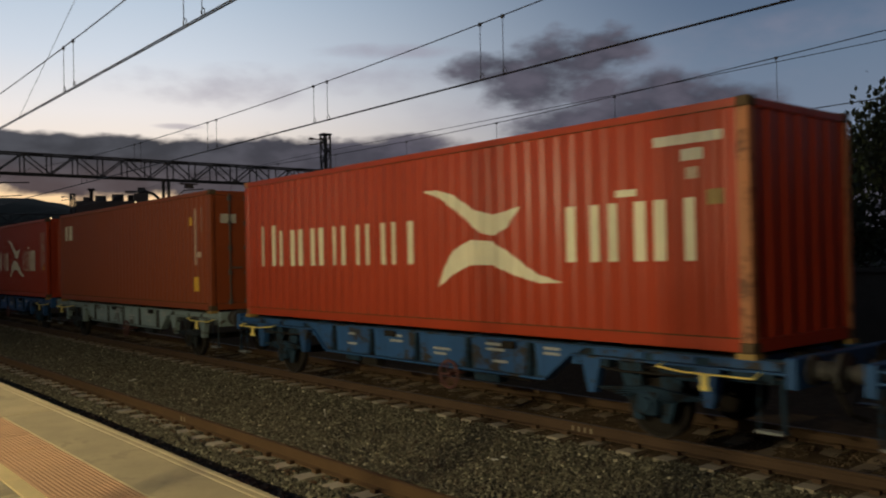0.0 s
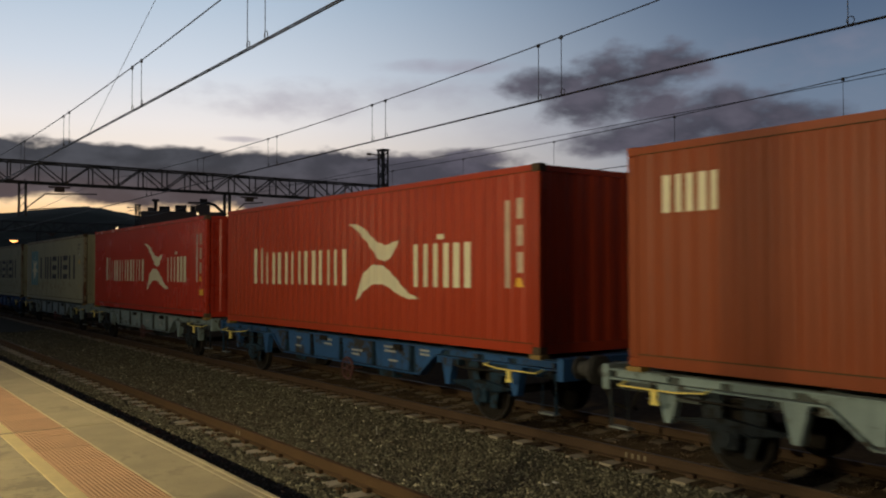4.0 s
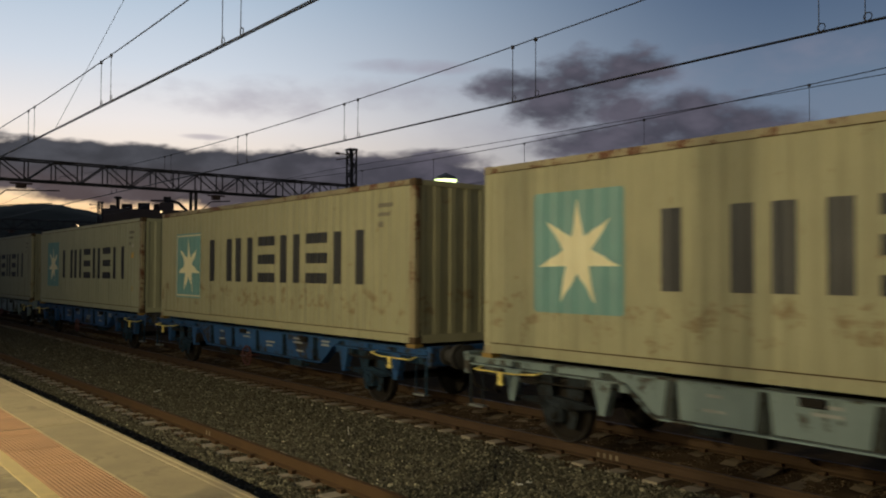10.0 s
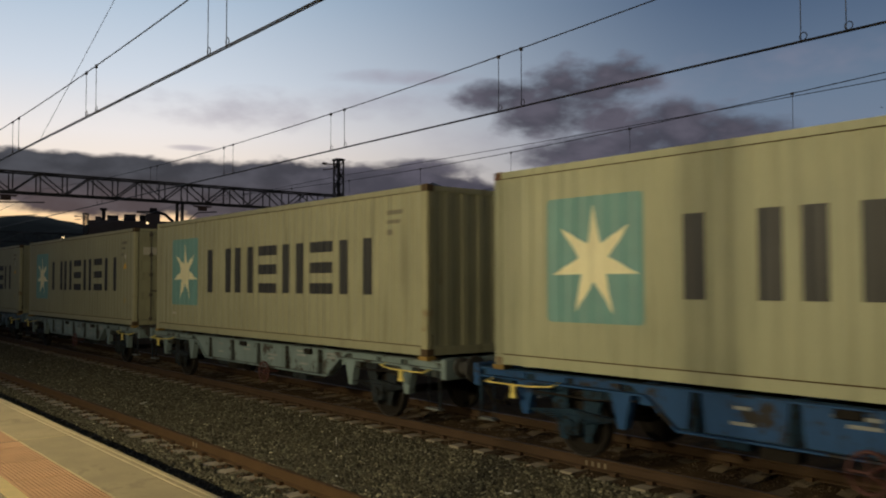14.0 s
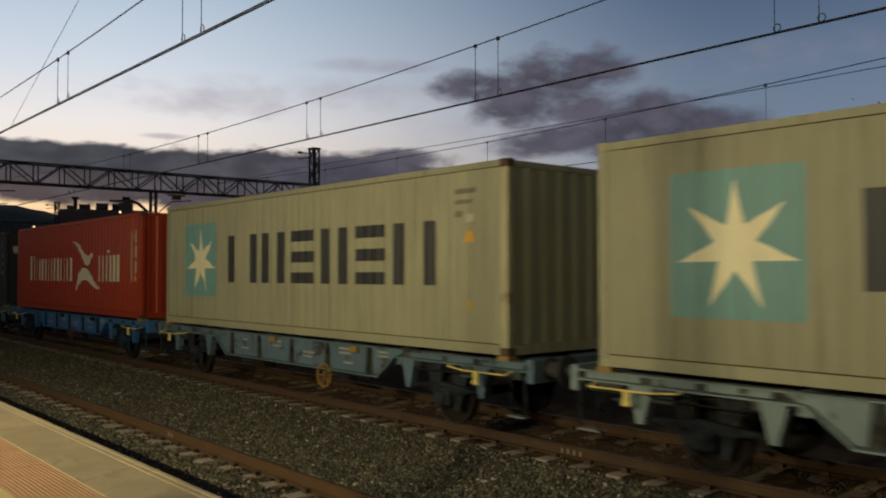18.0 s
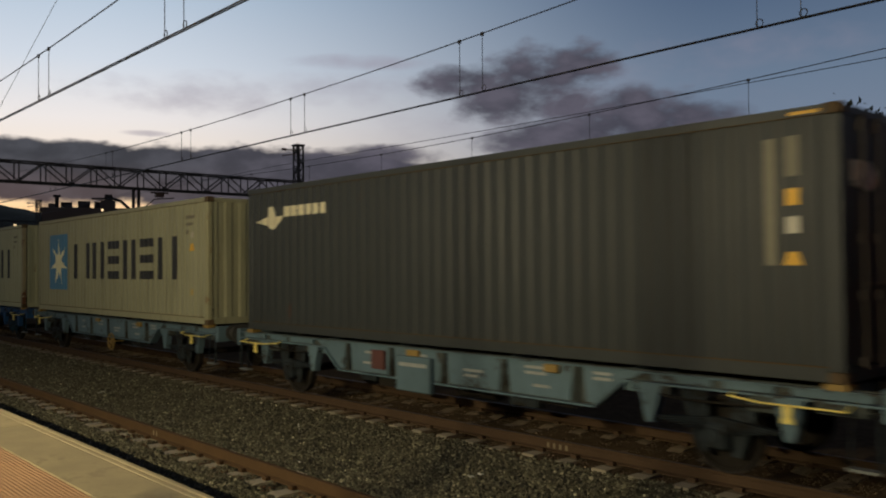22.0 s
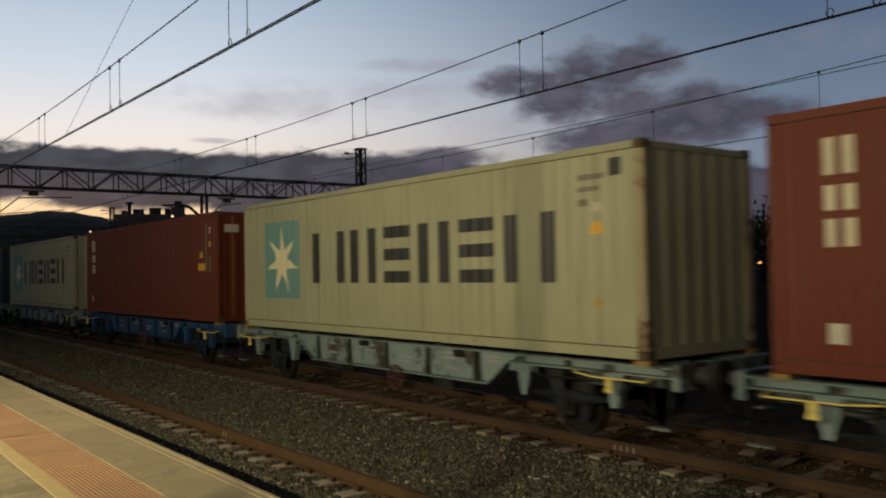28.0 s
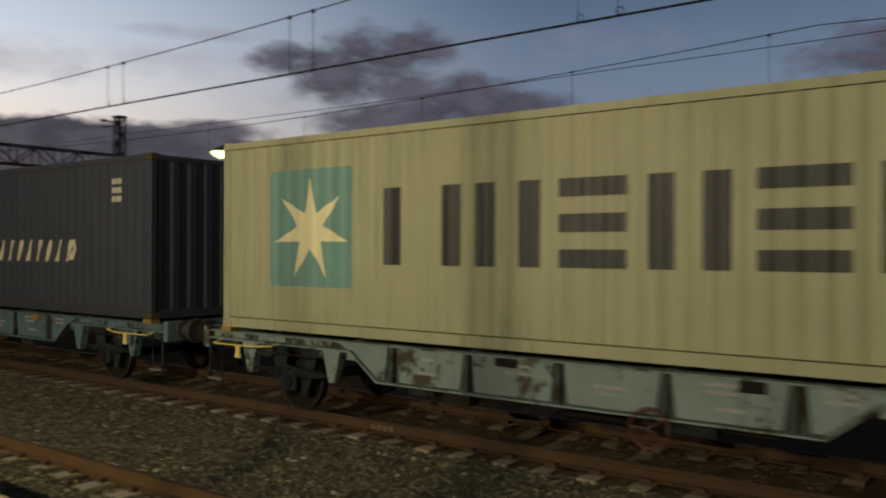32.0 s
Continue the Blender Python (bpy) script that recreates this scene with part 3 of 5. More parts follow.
# a dark boundary wall behind the far track closes the yard
bm = B()
bx(bm, 24.2, 24.5, -30, 24, -0.62, 1.7)
bx(bm, 24.1, 24.6, -30, 24, 1.7, 1.82)
solid("boundary_wall", bm, M_WALL, "dark concrete boundary wall behind the far track", "wall", kind="structure")

# ---- track bed ----
random.seed(5)


def bed_height(x):
    """Ballast level across the yard."""
    z = -0.30
    for c in (X_NEAR, X_TRAIN, X_FAR):
        d = abs(x - c)
        if d < 1.9:
            z = max(z, -0.185 if d < 1.35 else -0.185 - (d - 1.35) * 0.21)
    if abs(x - X_NEAR) < 0.52:
        z += 0.05 * min(1.0, (0.52 - abs(x - X_NEAR)) / 0.12)
    return z


def ballast():
    xs = np.arange(2.9, 21.01, 0.1)
    ys = np.concatenate([np.arange(-14, 34, 0.16), np.arange(34, 120, 0.8), np.arange(120, 420, 8)])
    vs, fs = [], []
    for y in ys:
        for x in xs:
            vs.append((x, y, bed_height(x) + 0.035 * noise.noise((x * 1.3, y * 1.3, 0)) + 0.018 * noise.noise((x * 6, y * 6, 4)) - 0.012))
    w = len(xs)
    for i in range(len(ys) - 1):
        for j in range(w - 1):
            a = i * w + j
            fs.append((a, a + 1, a + 1 + w, a + w))
    me = bpy.data.meshes.new("track_bed")
    me.from_pydata(vs, [], fs)
    me.materials.append(M_BALLAST)
    me.materials.append(M_BED_OILY)
    for f in me.polygons:
        f.material_index = 1 if f.center.x > 8.62 else 0
    tagged(new("track_bed", me), "dark stone ballast bed under the tracks", "ballast", kind="structure")


ballast()


def stones(name, count, x0, x1, y0, y1, material, label, seed, lo=0.016, hi=0.036, keep=None):
    rng = np.random.default_rng(seed)
    base = np.array([(1, 0, 0), (-1, 0, 0), (0, 1, 0), (0, -1, 0), (0, 0, 1), (0, 0, -1)], float)
    tri = np.array([(0, 2, 4), (2, 1, 4), (1, 3, 4), (3, 0, 4), (2, 0, 5), (1, 2, 5), (3, 1, 5), (0, 3, 5)])
    px, py = rng.uniform(x0, x1, count), y0 + (y1 - y0) * rng.uniform(0, 1, count) ** 1.35
    size = rng.uniform(lo, hi, count)
    vs, fs = [], []
    n = 0
    for i in range(count):
        x, y = px[i], py[i]
        if keep and not keep(x, y):
            continue
        v = base * (0.62 + 0.7 * rng.random((6, 1))) + 0.22 * rng.normal(size=(6, 3))
        a, b = rng.uniform(0, 6.28), rng.uniform(0, 6.28)
        ca, sa, cb, sb = math.cos(a), math.sin(a), math.cos(b), math.sin(b)
        v = v @ np.array([(ca, -sa, 0), (sa, ca, 0), (0, 0, 1)]) @ np.array([(1, 0, 0), (0, cb, -sb), (0, sb, cb)])
        v = v * size[i] * np.array([1.0, 1.0, 0.8])
        z = bed_height(x) + 0.035 * noise.noise((x * 1.3, y * 1.3, 0)) - 0.012 + size[i] * rng.uniform(0.1, 0.7)
        vs.append(v + (x, y, z))
        fs.append(tri + n)
        n += 6
    me = bpy.data.meshes.new(name)
    me.from_pydata(np.concatenate(vs).tolist(), [], np.concatenate(fs).tolist())
    me.materials.append(material)
    return tagged(new(name, me), label, "ballast", kind="stuff")


def clear_of_sleepers(x, y):
    for c, y0, cover in ((X_NEAR, Y_SLEEP_NEAR, 1), (X_TRAIN, Y_SLEEP_TRAIN, 0)):
        d = abs(x - c)
        if d < 1.3 and abs((y - y0 + 0.3) % 0.6 - 0.3) < 0.13:
            if cover and d < 0.56:
                return True
            return False
    return abs(abs(x - X_NEAR) - GAUGE) > 0.07 and abs(abs(x - X_TRAIN) - GAUGE) > 0.07


Y_SLEEP_NEAR, Y_SLEEP_TRAIN = 16.475 - 0.6 * 40, 10.45 - 0.6 * 30
stones("ballast_stones", 104000, 4.3, 8.75, 2.2, 44, M_STONE, "loose grey-brown ballast stones between the tracks", 3, 0.012, 0.033, keep=clear_of_sleepers)
stones("oily_ballast_stones", 30000, 8.6, 11.9, 2.2, 36, M_STONE_OILY, "oil-darkened brown ballast stones along the used track", 8, 0.008, 0.019, keep=clear_of_sleepers)
stones("rusty_ballast_stones", 4500, 5.05, 5.8, 3.0, 28, M_STONE_RUSTY, "rust-stained ballast stones beside the near rail", 9, keep=clear_of_sleepers)

RAIL = [(-0.07, -0.159), (0.07, -0.159), (0.07, -0.148), (0.012, -0.125), (0.008, -0.045), (0.034, -0.034), (0.036, -0.006), (0.028, 0.0), (-0.028, 0.0), (-0.036, -0.006), (-0.034, -0.034), (-0.008, -0.045), (-0.012, -0.125), (-0.07, -0.148)]
SLEEPER_XZ = [(-1.3, -0.20), (-1.28, 0.0), (-0.55, 0.0), (-0.4, -0.035), (0.4, -0.035), (0.55, 0.0), (1.28, 0.0), (1.3, -0.20)]


SLEEPER_XZ = SLEEPER_XZ[:2] + [(-1.06, 0.0)] + SLEEPER_XZ[2:6] + [(1.06, 0.0)] + SLEEPER_XZ[6:]


def sleeper_mesh(middle):
    bm = B()
    rows = []
    for x, z in SLEEPER_XZ:
        w = 0.115 if z > -0.1 else 0.14
        rows.append((bm.verts.new((x, -w, z)), bm.verts.new((x, w, z))))
    for (a, b), (c, d) in zip(rows, rows[1:]):
        bm.faces.new((a, c, d, b))
    lo = [(bm.verts.new((x, -0.14, -0.22)), bm.verts.new((x, 0.14, -0.22))) for x in (-1.3, 1.3)]
    bm.faces.new([r[0] for r in rows] + [lo[1][0], lo[0][0]])
    bm.faces.new([r[1] for r in rows] + [lo[1][1], lo[0][1]])
    bm.faces.new((rows[0][0], rows[0][1], lo[0][1], lo[0][0]))
    bm.faces.new((rows[-1][0], rows[-1][1], lo[1][1], lo[1][0]))
    bm.faces.new((lo[0][0], lo[0][1], lo[1][1], lo[1][0]))
    me = mesh_of("sleeper", bm, M_SLEEPER)
    if middle:
        me.materials.append(middle)
        for f in me.polygons:
            f.material_index = 1 if abs(f.center.x) < 1.0 else 0
    return me


SLEEPER, SLEEPER_DARK = sleeper_mesh(None), sleeper_mesh(M_SLEEPER_OILY)


def track(name, xc, y_first, label, bright):
    ob = thing(name, label, "track", "tracks", kind="structure", at=pose(xc, 0, 0))
    steel, bearer = (M_RAIL, SLEEPER) if xc == X_NEAR else (M_RAIL_DARK, SLEEPER_DARK)
    for side in (-1, 1):
        bm = B()
        prism(bm, [(side * GAUGE + px, pz) for px, pz in RAIL], -30, 420, "y")
        r = part("rail", bm, steel, ob, "rust-brown steel rail")
        bm = B()
        bx(bm, side * GAUGE - 0.026, side * GAUGE + 0.026, -30, 420, 0.0005, 0.003)
        part("rail_head", bm, M_RAILTOP if bright else steel, r, "worn running surface")
    bm = B()
    for k in range(130):
        y = y_first + 0.6 * k
        for side in (-1, 1):
            for s in (-1, 1):
                x = side * GAUGE + s * 0.105
                bx(bm, x - 0.03, x + 0.03, y - 0.05, y + 0.05, -0.165, -0.118)
    part("rail_clips", bm, steel, ob, "rusty rail clips")
    rng = random.Random(xc)
    for k in range(130):
        piece("sleeper", bearer, ob, pose(rng.uniform(-0.03, 0.03), y_first + 0.6 * k + rng.uniform(-0.015, 0.015), -0.165 + rng.uniform(-0.012, 0.006), 0, 0, rng.uniform(-0.8, 0.8)))
    bm = B()
    for k in range(130, 560):
        y = y_first + 0.6 * k
        bx(bm, -1.3, 1.3, y - 0.12, y + 0.12, -0.36, -0.165)
    tagged(part("far_sleepers", bm, M_SLEEPER_OILY, ob), kind="stuff")
    return ob


track("track_near", X_NEAR, Y_SLEEP_NEAR, "rusty unused-looking track beside the platform on concrete sleepers", False)
track("track_train", X_TRAIN, Y_SLEEP_TRAIN, "track on concrete sleepers under the moving freight train", True)
track("track_far", X_FAR, Y_SLEEP_TRAIN, "third track behind the freight train", False)

# chalk-white marks on the rail webs
for xm, ym, n in ((X_TRAIN - GAUGE - 0.016, 7.78, 4), (X_NEAR + GAUGE - 0.016, 12.6, 2)):
    ob = thing("rail_marking", "small faded painted marks on a rail web", "marking", at=pose(xm, ym, 0))
    for k in range(n):
        bm = B()
        bx(bm, -0.003, 0.001, 0.20 - k * 0.11, 0.245 - k * 0.11, -0.12, -0.05)
        part("painted_bar", bm, M_JOINT, ob)


def paper_scrap(x, y, size, seed):
    """A crumpled scrap with a little thickness."""
    rng = random.Random(seed)
    bm = B()
    top = [[bm.verts.new(((i - 1.5) * size / 3 + rng.uniform(-0.2, 0.2) * size / 3, (j - 1.5) * size / 3, 0.012 + rng.uniform(0, 0.3) * size)) for j in range(4)] for i in range(4)]
    low = [[bm.verts.new((v.co.x, v.co.y, v.co.z - 0.006)) for v in row] for row in top]
    for i in range(3):
        for j in range(3):
            bm.faces.new((top[i][j], top[i + 1][j], top[i + 1][j + 1], top[i][j + 1]))
            bm.faces.new((low[i][j], low[i][j + 1], low[i + 1][j + 1], low[i + 1][j]))
    for k in range(3):
        for a, b in (((k, 0), (k + 1, 0)), ((k + 1, 3), (k, 3)), ((0, k + 1), (0, k)), ((3, k), (3, k + 1))):
            bm.faces.new((top[a[0]][a[1]], low[a[0]][a[1]], low[b[0]][b[1]], top[b[0]][b[1]]))
    z = bed_height(x) + 0.035 * noise.noise((x * 1.3, y * 1.3, 0)) + 0.006
    solid("paper_scrap", bm, M_PAPER, "crumpled pale paper scrap lying on the ballast", "litter", "litter on the ballast", at=pose(x, y, z, 0, 0, rng.uniform(0, 360)))


for k, (x, y, size) in enumerate(((7.57, 8.0, 0.085), (7.77, 8.04, 0.07), (6.36, 10.2, 0.05), (6.85, 19.1, 0.09), (7.02, 19.4, 0.07))):
    paper_scrap(x, y, size, 60 + k)
bm = B()
wire(bm, [(0.0, 0.0, -0.03), (0.0, 0.01, 0.07), (0.02, 0.05, 0.11), (0.05, 0.09, 0.08), (0.06, 0.11, 0.02)], 0.006, 5)
solid("bent_wire", bm, M_PAPER, "pale bent piece of wire standing in the ballast", "litter", "litter on the ballast", at=pose(7.70, 12.32, -0.29))

# ---- platform ----
plat = thing("platform", "low station platform with a concrete edge, lit by warm lamps", "platform", kind="structure")
bm = B()
bx(bm, -9.0, X_EDGE - 0.06, -30, 120, -0.62, Z_PLAT - 0.06)
part("platform_body", bm, M_WALL, plat)
bm = B()
bx(bm, -9.0, -0.834, -30, 120, Z_PLAT - 0.06, Z_PLAT)
part("rear_paving", bm, M_PAVER, plat)
rng = random.Random(2)


def slab_mesh(name, w, l, hgt, material, bev=0.006):
    bm = B()
    bx(bm, -w / 2, w / 2, -l / 2, l / 2, -hgt, 0)
    bevelled(bm, bev)
    return mesh_of(name, bm, material)


cop = slab_mesh("coping_slab", X_EDGE - 2.2, 4.88, 0.12, M_COPING, 0.014)
y = -17.15
while y < 110:
    piece("coping_slab", cop, plat, pose((X_EDGE + 2.2) / 2, y, Z_PLAT + rng.uniform(-0.003, 0.003)))
    y += 4.9
bm = B()
for k in range(28):
    y = -19.6 + 4.9 * k
    for x in (X_EDGE - 0.135, X_EDGE - 0.07):
        bx(bm, x, x + 0.016, y, y + 4.88, Z_PLAT - 0.002, Z_PLAT + 0.005)
part("edge_groove", bm, M_EDGE, plat, "pale lines along the platform edge")


bm = B()
bx(bm, 1.56, 2.2, 9.745, 9.765, Z_PLAT - 0.02, Z_PLAT + 0.0075)
part('expansion_joint', bm, M_JOINT, plat, 'filled joint across the tactile strip')


def tactile_mesh():
    bm = B()
    bx(bm, -0.248, 0.248, -0.198, 0.198, -0.06, 0)
    for k in range(15):
        x = -0.231 + k * 0.033
        prism(bm, [(x - 0.010, 0.0), (x - 0.006, 0.005), (x + 0.006, 0.005), (x + 0.010, 0.0)], -0.196, 0.196, "y")
    return mesh_of("tactile_tile", bm, M_TACTILE)


tac = tactile_mesh()
for k in range(140):
    piece("tactile_tile", tac, plat, pose(1.948, -8 + 0.4 * k, Z_PLAT + rng.uniform(-0.002, 0.002)))
line = slab_mesh("safety_line", 0.126, 0.798, 0.06, M_LINE, 0.004)
for k in range(80):
    piece("safety_line", line, plat, pose(1.634, -8 + 0.8 * k, Z_PLAT + 0.002))
pav = slab_mesh("paver", 0.396, 0.396, 0.06, M_PAVER, 0.005)
for i in range(6):
    for k in range(50):
        piece("paver", pav, plat, pose(1.370 - 0.4 * i, 1.0 + 0.4 * k, Z_PLAT + rng.uniform(-0.003, 0.003)))
bm = B()
for y0, y1 in ((-30, 0.8), (20.8, 120)):
    bx(bm, -0.832, 1.568, y0, y1, Z_PLAT - 0.06, Z_PLAT)
part("plain_paving", bm, M_PAVER, plat)
bm = B()
for y0, y1 in ((-30, -8.3), (47.9, 120)):
    bx(bm, 1.575, 2.195, y0, y1, Z_PLAT - 0.06, Z_PLAT)
part("plain_strip", bm, M_TACTILE, plat)


def platform_lamp(x, y):
    ob = thing("platform_lamp", "grey platform lamp post with a lit warm lantern", "lamp post", "platform lamps", at=pose(x, y, Z_PLAT))
    bm = B()
    lathe(bm, [(0.13, 0), (0.13, 0.04), (0.06, 0.08), (0.055, 2.0), (0.045, 3.65)], 12)
    part("post", bm, M_POST, ob)
    bm = B()
    rod(bm, (0, 0, 3.62), (0.55, 0, 3.72), 0.035)
    part("arm", bm, M_POST, ob)
    bm = B()
    prism(bm, [(0.5, 3.67), (1.25, 3.67), (1.2, 3.76), (0.8, 3.8), (0.5, 3.77)], -0.14, 0.14, "y")
    head = part("lantern", bm, M_POST, ob)
    bm = B()
    bx(bm, 0.62, 1.2, -0.11, 0.11, 3.645, 3.668)
    part("lamp_glass", bm, M_LED, head, "lit lamp glass")


for lx, ly in LAMP_POSTS:
    platform_lamp(lx, ly)

# unseen post, added beside a lamp to throw a dark band onto the containers
def platform_post(x, y, r=0.05):
    ob = thing("platform_post", "slim post out of view, added to cast a shadow stripe on the train", "post", "platform posts", at=pose(x, y, Z_PLAT))
    bm = B()
    lathe(bm, [(2 * r, 0), (2 * r, 0.03), (r + 0.005, 0.06), (r, 4.6)], 12)
    part("shaft", bm, M_POST, ob)
    bm = B()
    lathe(bm, [(r + 0.01, 4.6), (r + 0.01, 4.63), (0.02, 4.67)], 12)
    part("cap", bm, M_POST, ob)


platform_post(-2.62, 2.90)
platform_post(-2.62, 3.33, 0.034)

# back wall of the station behind the platform
bm = B()
bx(bm, -9.3, -9.0, -30, 120, -0.62, 5.0)
solid("station_wall", bm, M_BLDG, "plain rendered station wall behind the platform", "wall", kind="structure")


# ---- overhead line ----
def carrier_z(y):
    d = (y - 4.0) % 36.0 - 18.0
    return 6.16 + 0.00147 * d * d


def catenary(name, xc, pairs, label, twin, off=0.0, spread=(-0.28, 0.28), low=WIRE):
    ob = thing(name, label, "overhead line", "overhead lines")
    ys = [-50 + 4.5 * k for k in range(50)]
    for dx in ((-0.02, 0.02) if twin else (0,)):
        bm = B()
        wire(bm, [(xc + dx, a, low) for a in ys], 0.011)
        part("contact_wire", bm, M_WIRE, ob)
    bm = B()
    wire(bm, [(xc, a, carrier_z(a) + off) for a in [-50 + 1.5 * k for k in range(150)]], 0.0105)
    part("carrier_wire", bm, M_WIRE, ob)
    for p in pairs:
        for d in spread:
            y = p + d
            bm = B()
            z1 = carrier_z(y) + off
            rod(bm, (xc, y, low + 0.02), (xc, y, z1), 0.006, 4)
            ring_bar(bm, 0.05, 0.007, (xc, y - 0.03, low + 0.06), "x", 8, 4)
            bx(bm, xc - 0.015, xc + 0.015, y - 0.03, y + 0.03, z1 - 0.04, z1 + 0.02)
            part("dropper", bm, M_WIRE, ob)


PAIRS_T = [-6.0, -0.5, 4.97, 10.43, 15.93, 21.47, 27.0, 32.5]
PAIRS_N = [-0.5, 4.9, 10.18, 15.4, 20.9, 26.3, 31.8]
catenary("overhead_line_near", X_NEAR, PAIRS_N, "dark overhead contact and carrier wires with paired droppers", True, -0.03)
catenary("overhead_line_train", X_TRAIN, PAIRS_T, "dark overhead contact and carrier wires above the freight train", True)
catenary("overhead_line_far", X_FAR, [9.27 + 4.35 * k for k in range(-3, 7)], "thin overhead wires above the third track", False, 0.07, (0.0,), 5.26)

# feeder on the masts, and the slack stay at the near line
bm = B()
wire(bm, [(24.2, 86 - i * 3.0, 8.02 + 0.0003 * ((46 - i * 3.0) % 46.0 - 23.0) ** 2) for i in range(46)], 0.012, 4)
solid("feeder_cable", bm, M_WIRE, "slack dark feeder cable hung from the masts", "cable")
bm = B()
wire(bm, [(4.53, 18.7, 5.38), (4.1, 12.8, 6.65), (3.3, 6.0, 8.4)], 0.0045, 4)
solid("stay_wire", bm, M_WIRE, "thin slanting stay wire above the near track", "cable")


def lattice(bm, p0, p1, w, d, bays, r, webs=None):
    """A lattice box beam along x or z; its web bars go into webs, one mesh each, if given."""
    p0, p1 = Vector(p0), Vector(p1)
    n = bays
    ax = (p1 - p0).normalized()
    up = Vector((0, 0, 1)) if abs(ax.z) < 0.5 else Vector((1, 0, 0))
    side = ax.cross(up).normalized()

    def corner(i, s, u):
        return p0 + (p1 - p0) * (i / n) + side * s * w / 2 + up * u * d / 2

    def web(name, a, b, radius):
        if webs is None:
            rod(bm, a, b, radius, 4)
        else:
            one = B()
            rod(one, a, b, radius, 4)
            webs.append((name, one))

    for s in (-1, 1):
        for u in (-1, 1):
            rod(bm, corner(0, s, u), corner(n, s, u), r * 1.5, 4)
    for i in range(n + 1):
        for s in (-1, 1):
            web("upright", corner(i, s, -1), corner(i, s, 1), r)
    for i in range(n):
        for s in (-1, 1):
            a, b = (-1, 1) if i % 2 else (1, -1)
            web("diagonal", corner(i, s, a), corner(i + 1, s, b), r)
            web("cross_bar", corner(i, -s, a), corner(i + 1, s, a), r * 0.8)


def gantry(yg, x_left, x_right, label):
    ob = thing("catenary_gantry", label, "gantry", "overhead line gantries", at=pose(0, yg, 0))
    bm, webs = B(), []
    lattice(bm, (x_left, 0, 6.82), (x_right, 0, 6.82), 0.75, 0.88, 26, 0.034, webs)
    beam = part("beam", bm, M_STEEL, ob, "dark riveted lattice beam")
    for name, one in webs:
        part(name, one, M_STEEL, beam)
    for x, top in ((x_left, 8.3), (x_right, 9.25)):
        bm = B()
        lattice(bm, (x, 0, -0.62), (x, 0, top), 0.42, 0.36, 18, 0.034)
        bx(bm, x - 0.26, x + 0.26, -0.28, 0.28, top, top + 0.08)
        m = part("mast", bm, M_STEEL, ob, "dark lattice mast")
        bm = B()
        rod(bm, (x - 1.0, 0, top - 0.25), (x + 0.1, 0, top - 0.25), 0.03, 5)
        rod(bm, (x - 1.0, 0, top - 0.6), (x + 0.1, 0, top - 0.4), 0.03, 5)
        lathe(bm, [(0.03, -1.05), (0.08, -1.0), (0.04, -0.95), (0.08, -0.9), (0.04, -0.85), (0.08, -0.8), (0.03, -0.75)], 8, (x, 0, top - 0.25), "x")
        part("insulator", bm, M_INSUL, m)
    for x, reach, grip in ((0.2, 1.9, 1.15), (6.87, 2.75, 1.48), (16.05, 1.6, 1.15)):
        bm = B()
        for dx in (-0.13, 0.13):
            for dy in (-0.1, 0.1):
                rod(bm, (x + dx, dy, 6.4), (x + dx, dy, 4.9), 0.042, 4)
        for k in range(5):
            z = 4.95 + k * 0.33
            rod(bm, (x - 0.13, -0.1, z), (x + 0.13, -0.1, z + 0.3), 0.018, 4)
        post = part("drop_post", bm, M_STEEL, ob)
        bm = B()
        rod(bm, (x + 0.13, 0, 5.25), (x + 0.9, 0, 5.92), 0.028, 6)
        rod(bm, (x + 0.9, 0, 5.92), (x + reach + 0.3, 0, 6.02), 0.028, 6)
        rod(bm, (x + 0.13, 0, 5.2), (x + reach, 0, 5.45), 0.02, 6)
        part("bracket_arm", bm, M_STEEL, post)
        bm = B()
        bx(bm, x + grip - 0.2, x + grip + 0.2, -0.1, 0.1, 6.03, 6.22)
        rod(bm, (x + grip - 0.45, 0, 6.24), (x + grip + 0.45, 0, 6.24), 0.04, 6)
        part("insulator", bm, M_INSUL, post)


gantry(Y_GANTRY, -3.6, 25.1, "dark steel lattice gantry spanning the tracks")
gantry(Y_GANTRY + 46, -3.6, 25.1, "dark steel lattice gantry farther down the line")


# ---- yard lamps ----
def street_lamp(x, y, z, material, label, r=0.42):
    ob = thing("street_lamp", label, "street lamp", "yard lamps", at=pose(x, y, -0.62))
    h = z + 0.62
    bm = B()
    lathe(bm, [(0.14, 0), (0.1, 0.3), (0.07, h * 0.6), (0.05, h + 0.1)], 10)
    part("pole", bm, M_POST, ob)
    bm = B()
    lathe(bm, [(r, 0.02), (r, 0.05), (r * 0.75, 0.16), (r * 0.3, 0.24), (0.05, 0.3)], 16, (0, 0, h))
    part("hood", bm, M_POST, ob)
    bm = B()
    lathe(bm, [(r * 0.3, -0.24), (r * 0.6, -0.17), (r * 0.92, -0.06), (r * 0.97, 0.018)], 16, (0, 0, h))
    part("lamp_glass", bm, material, ob, "lit lamp glass")


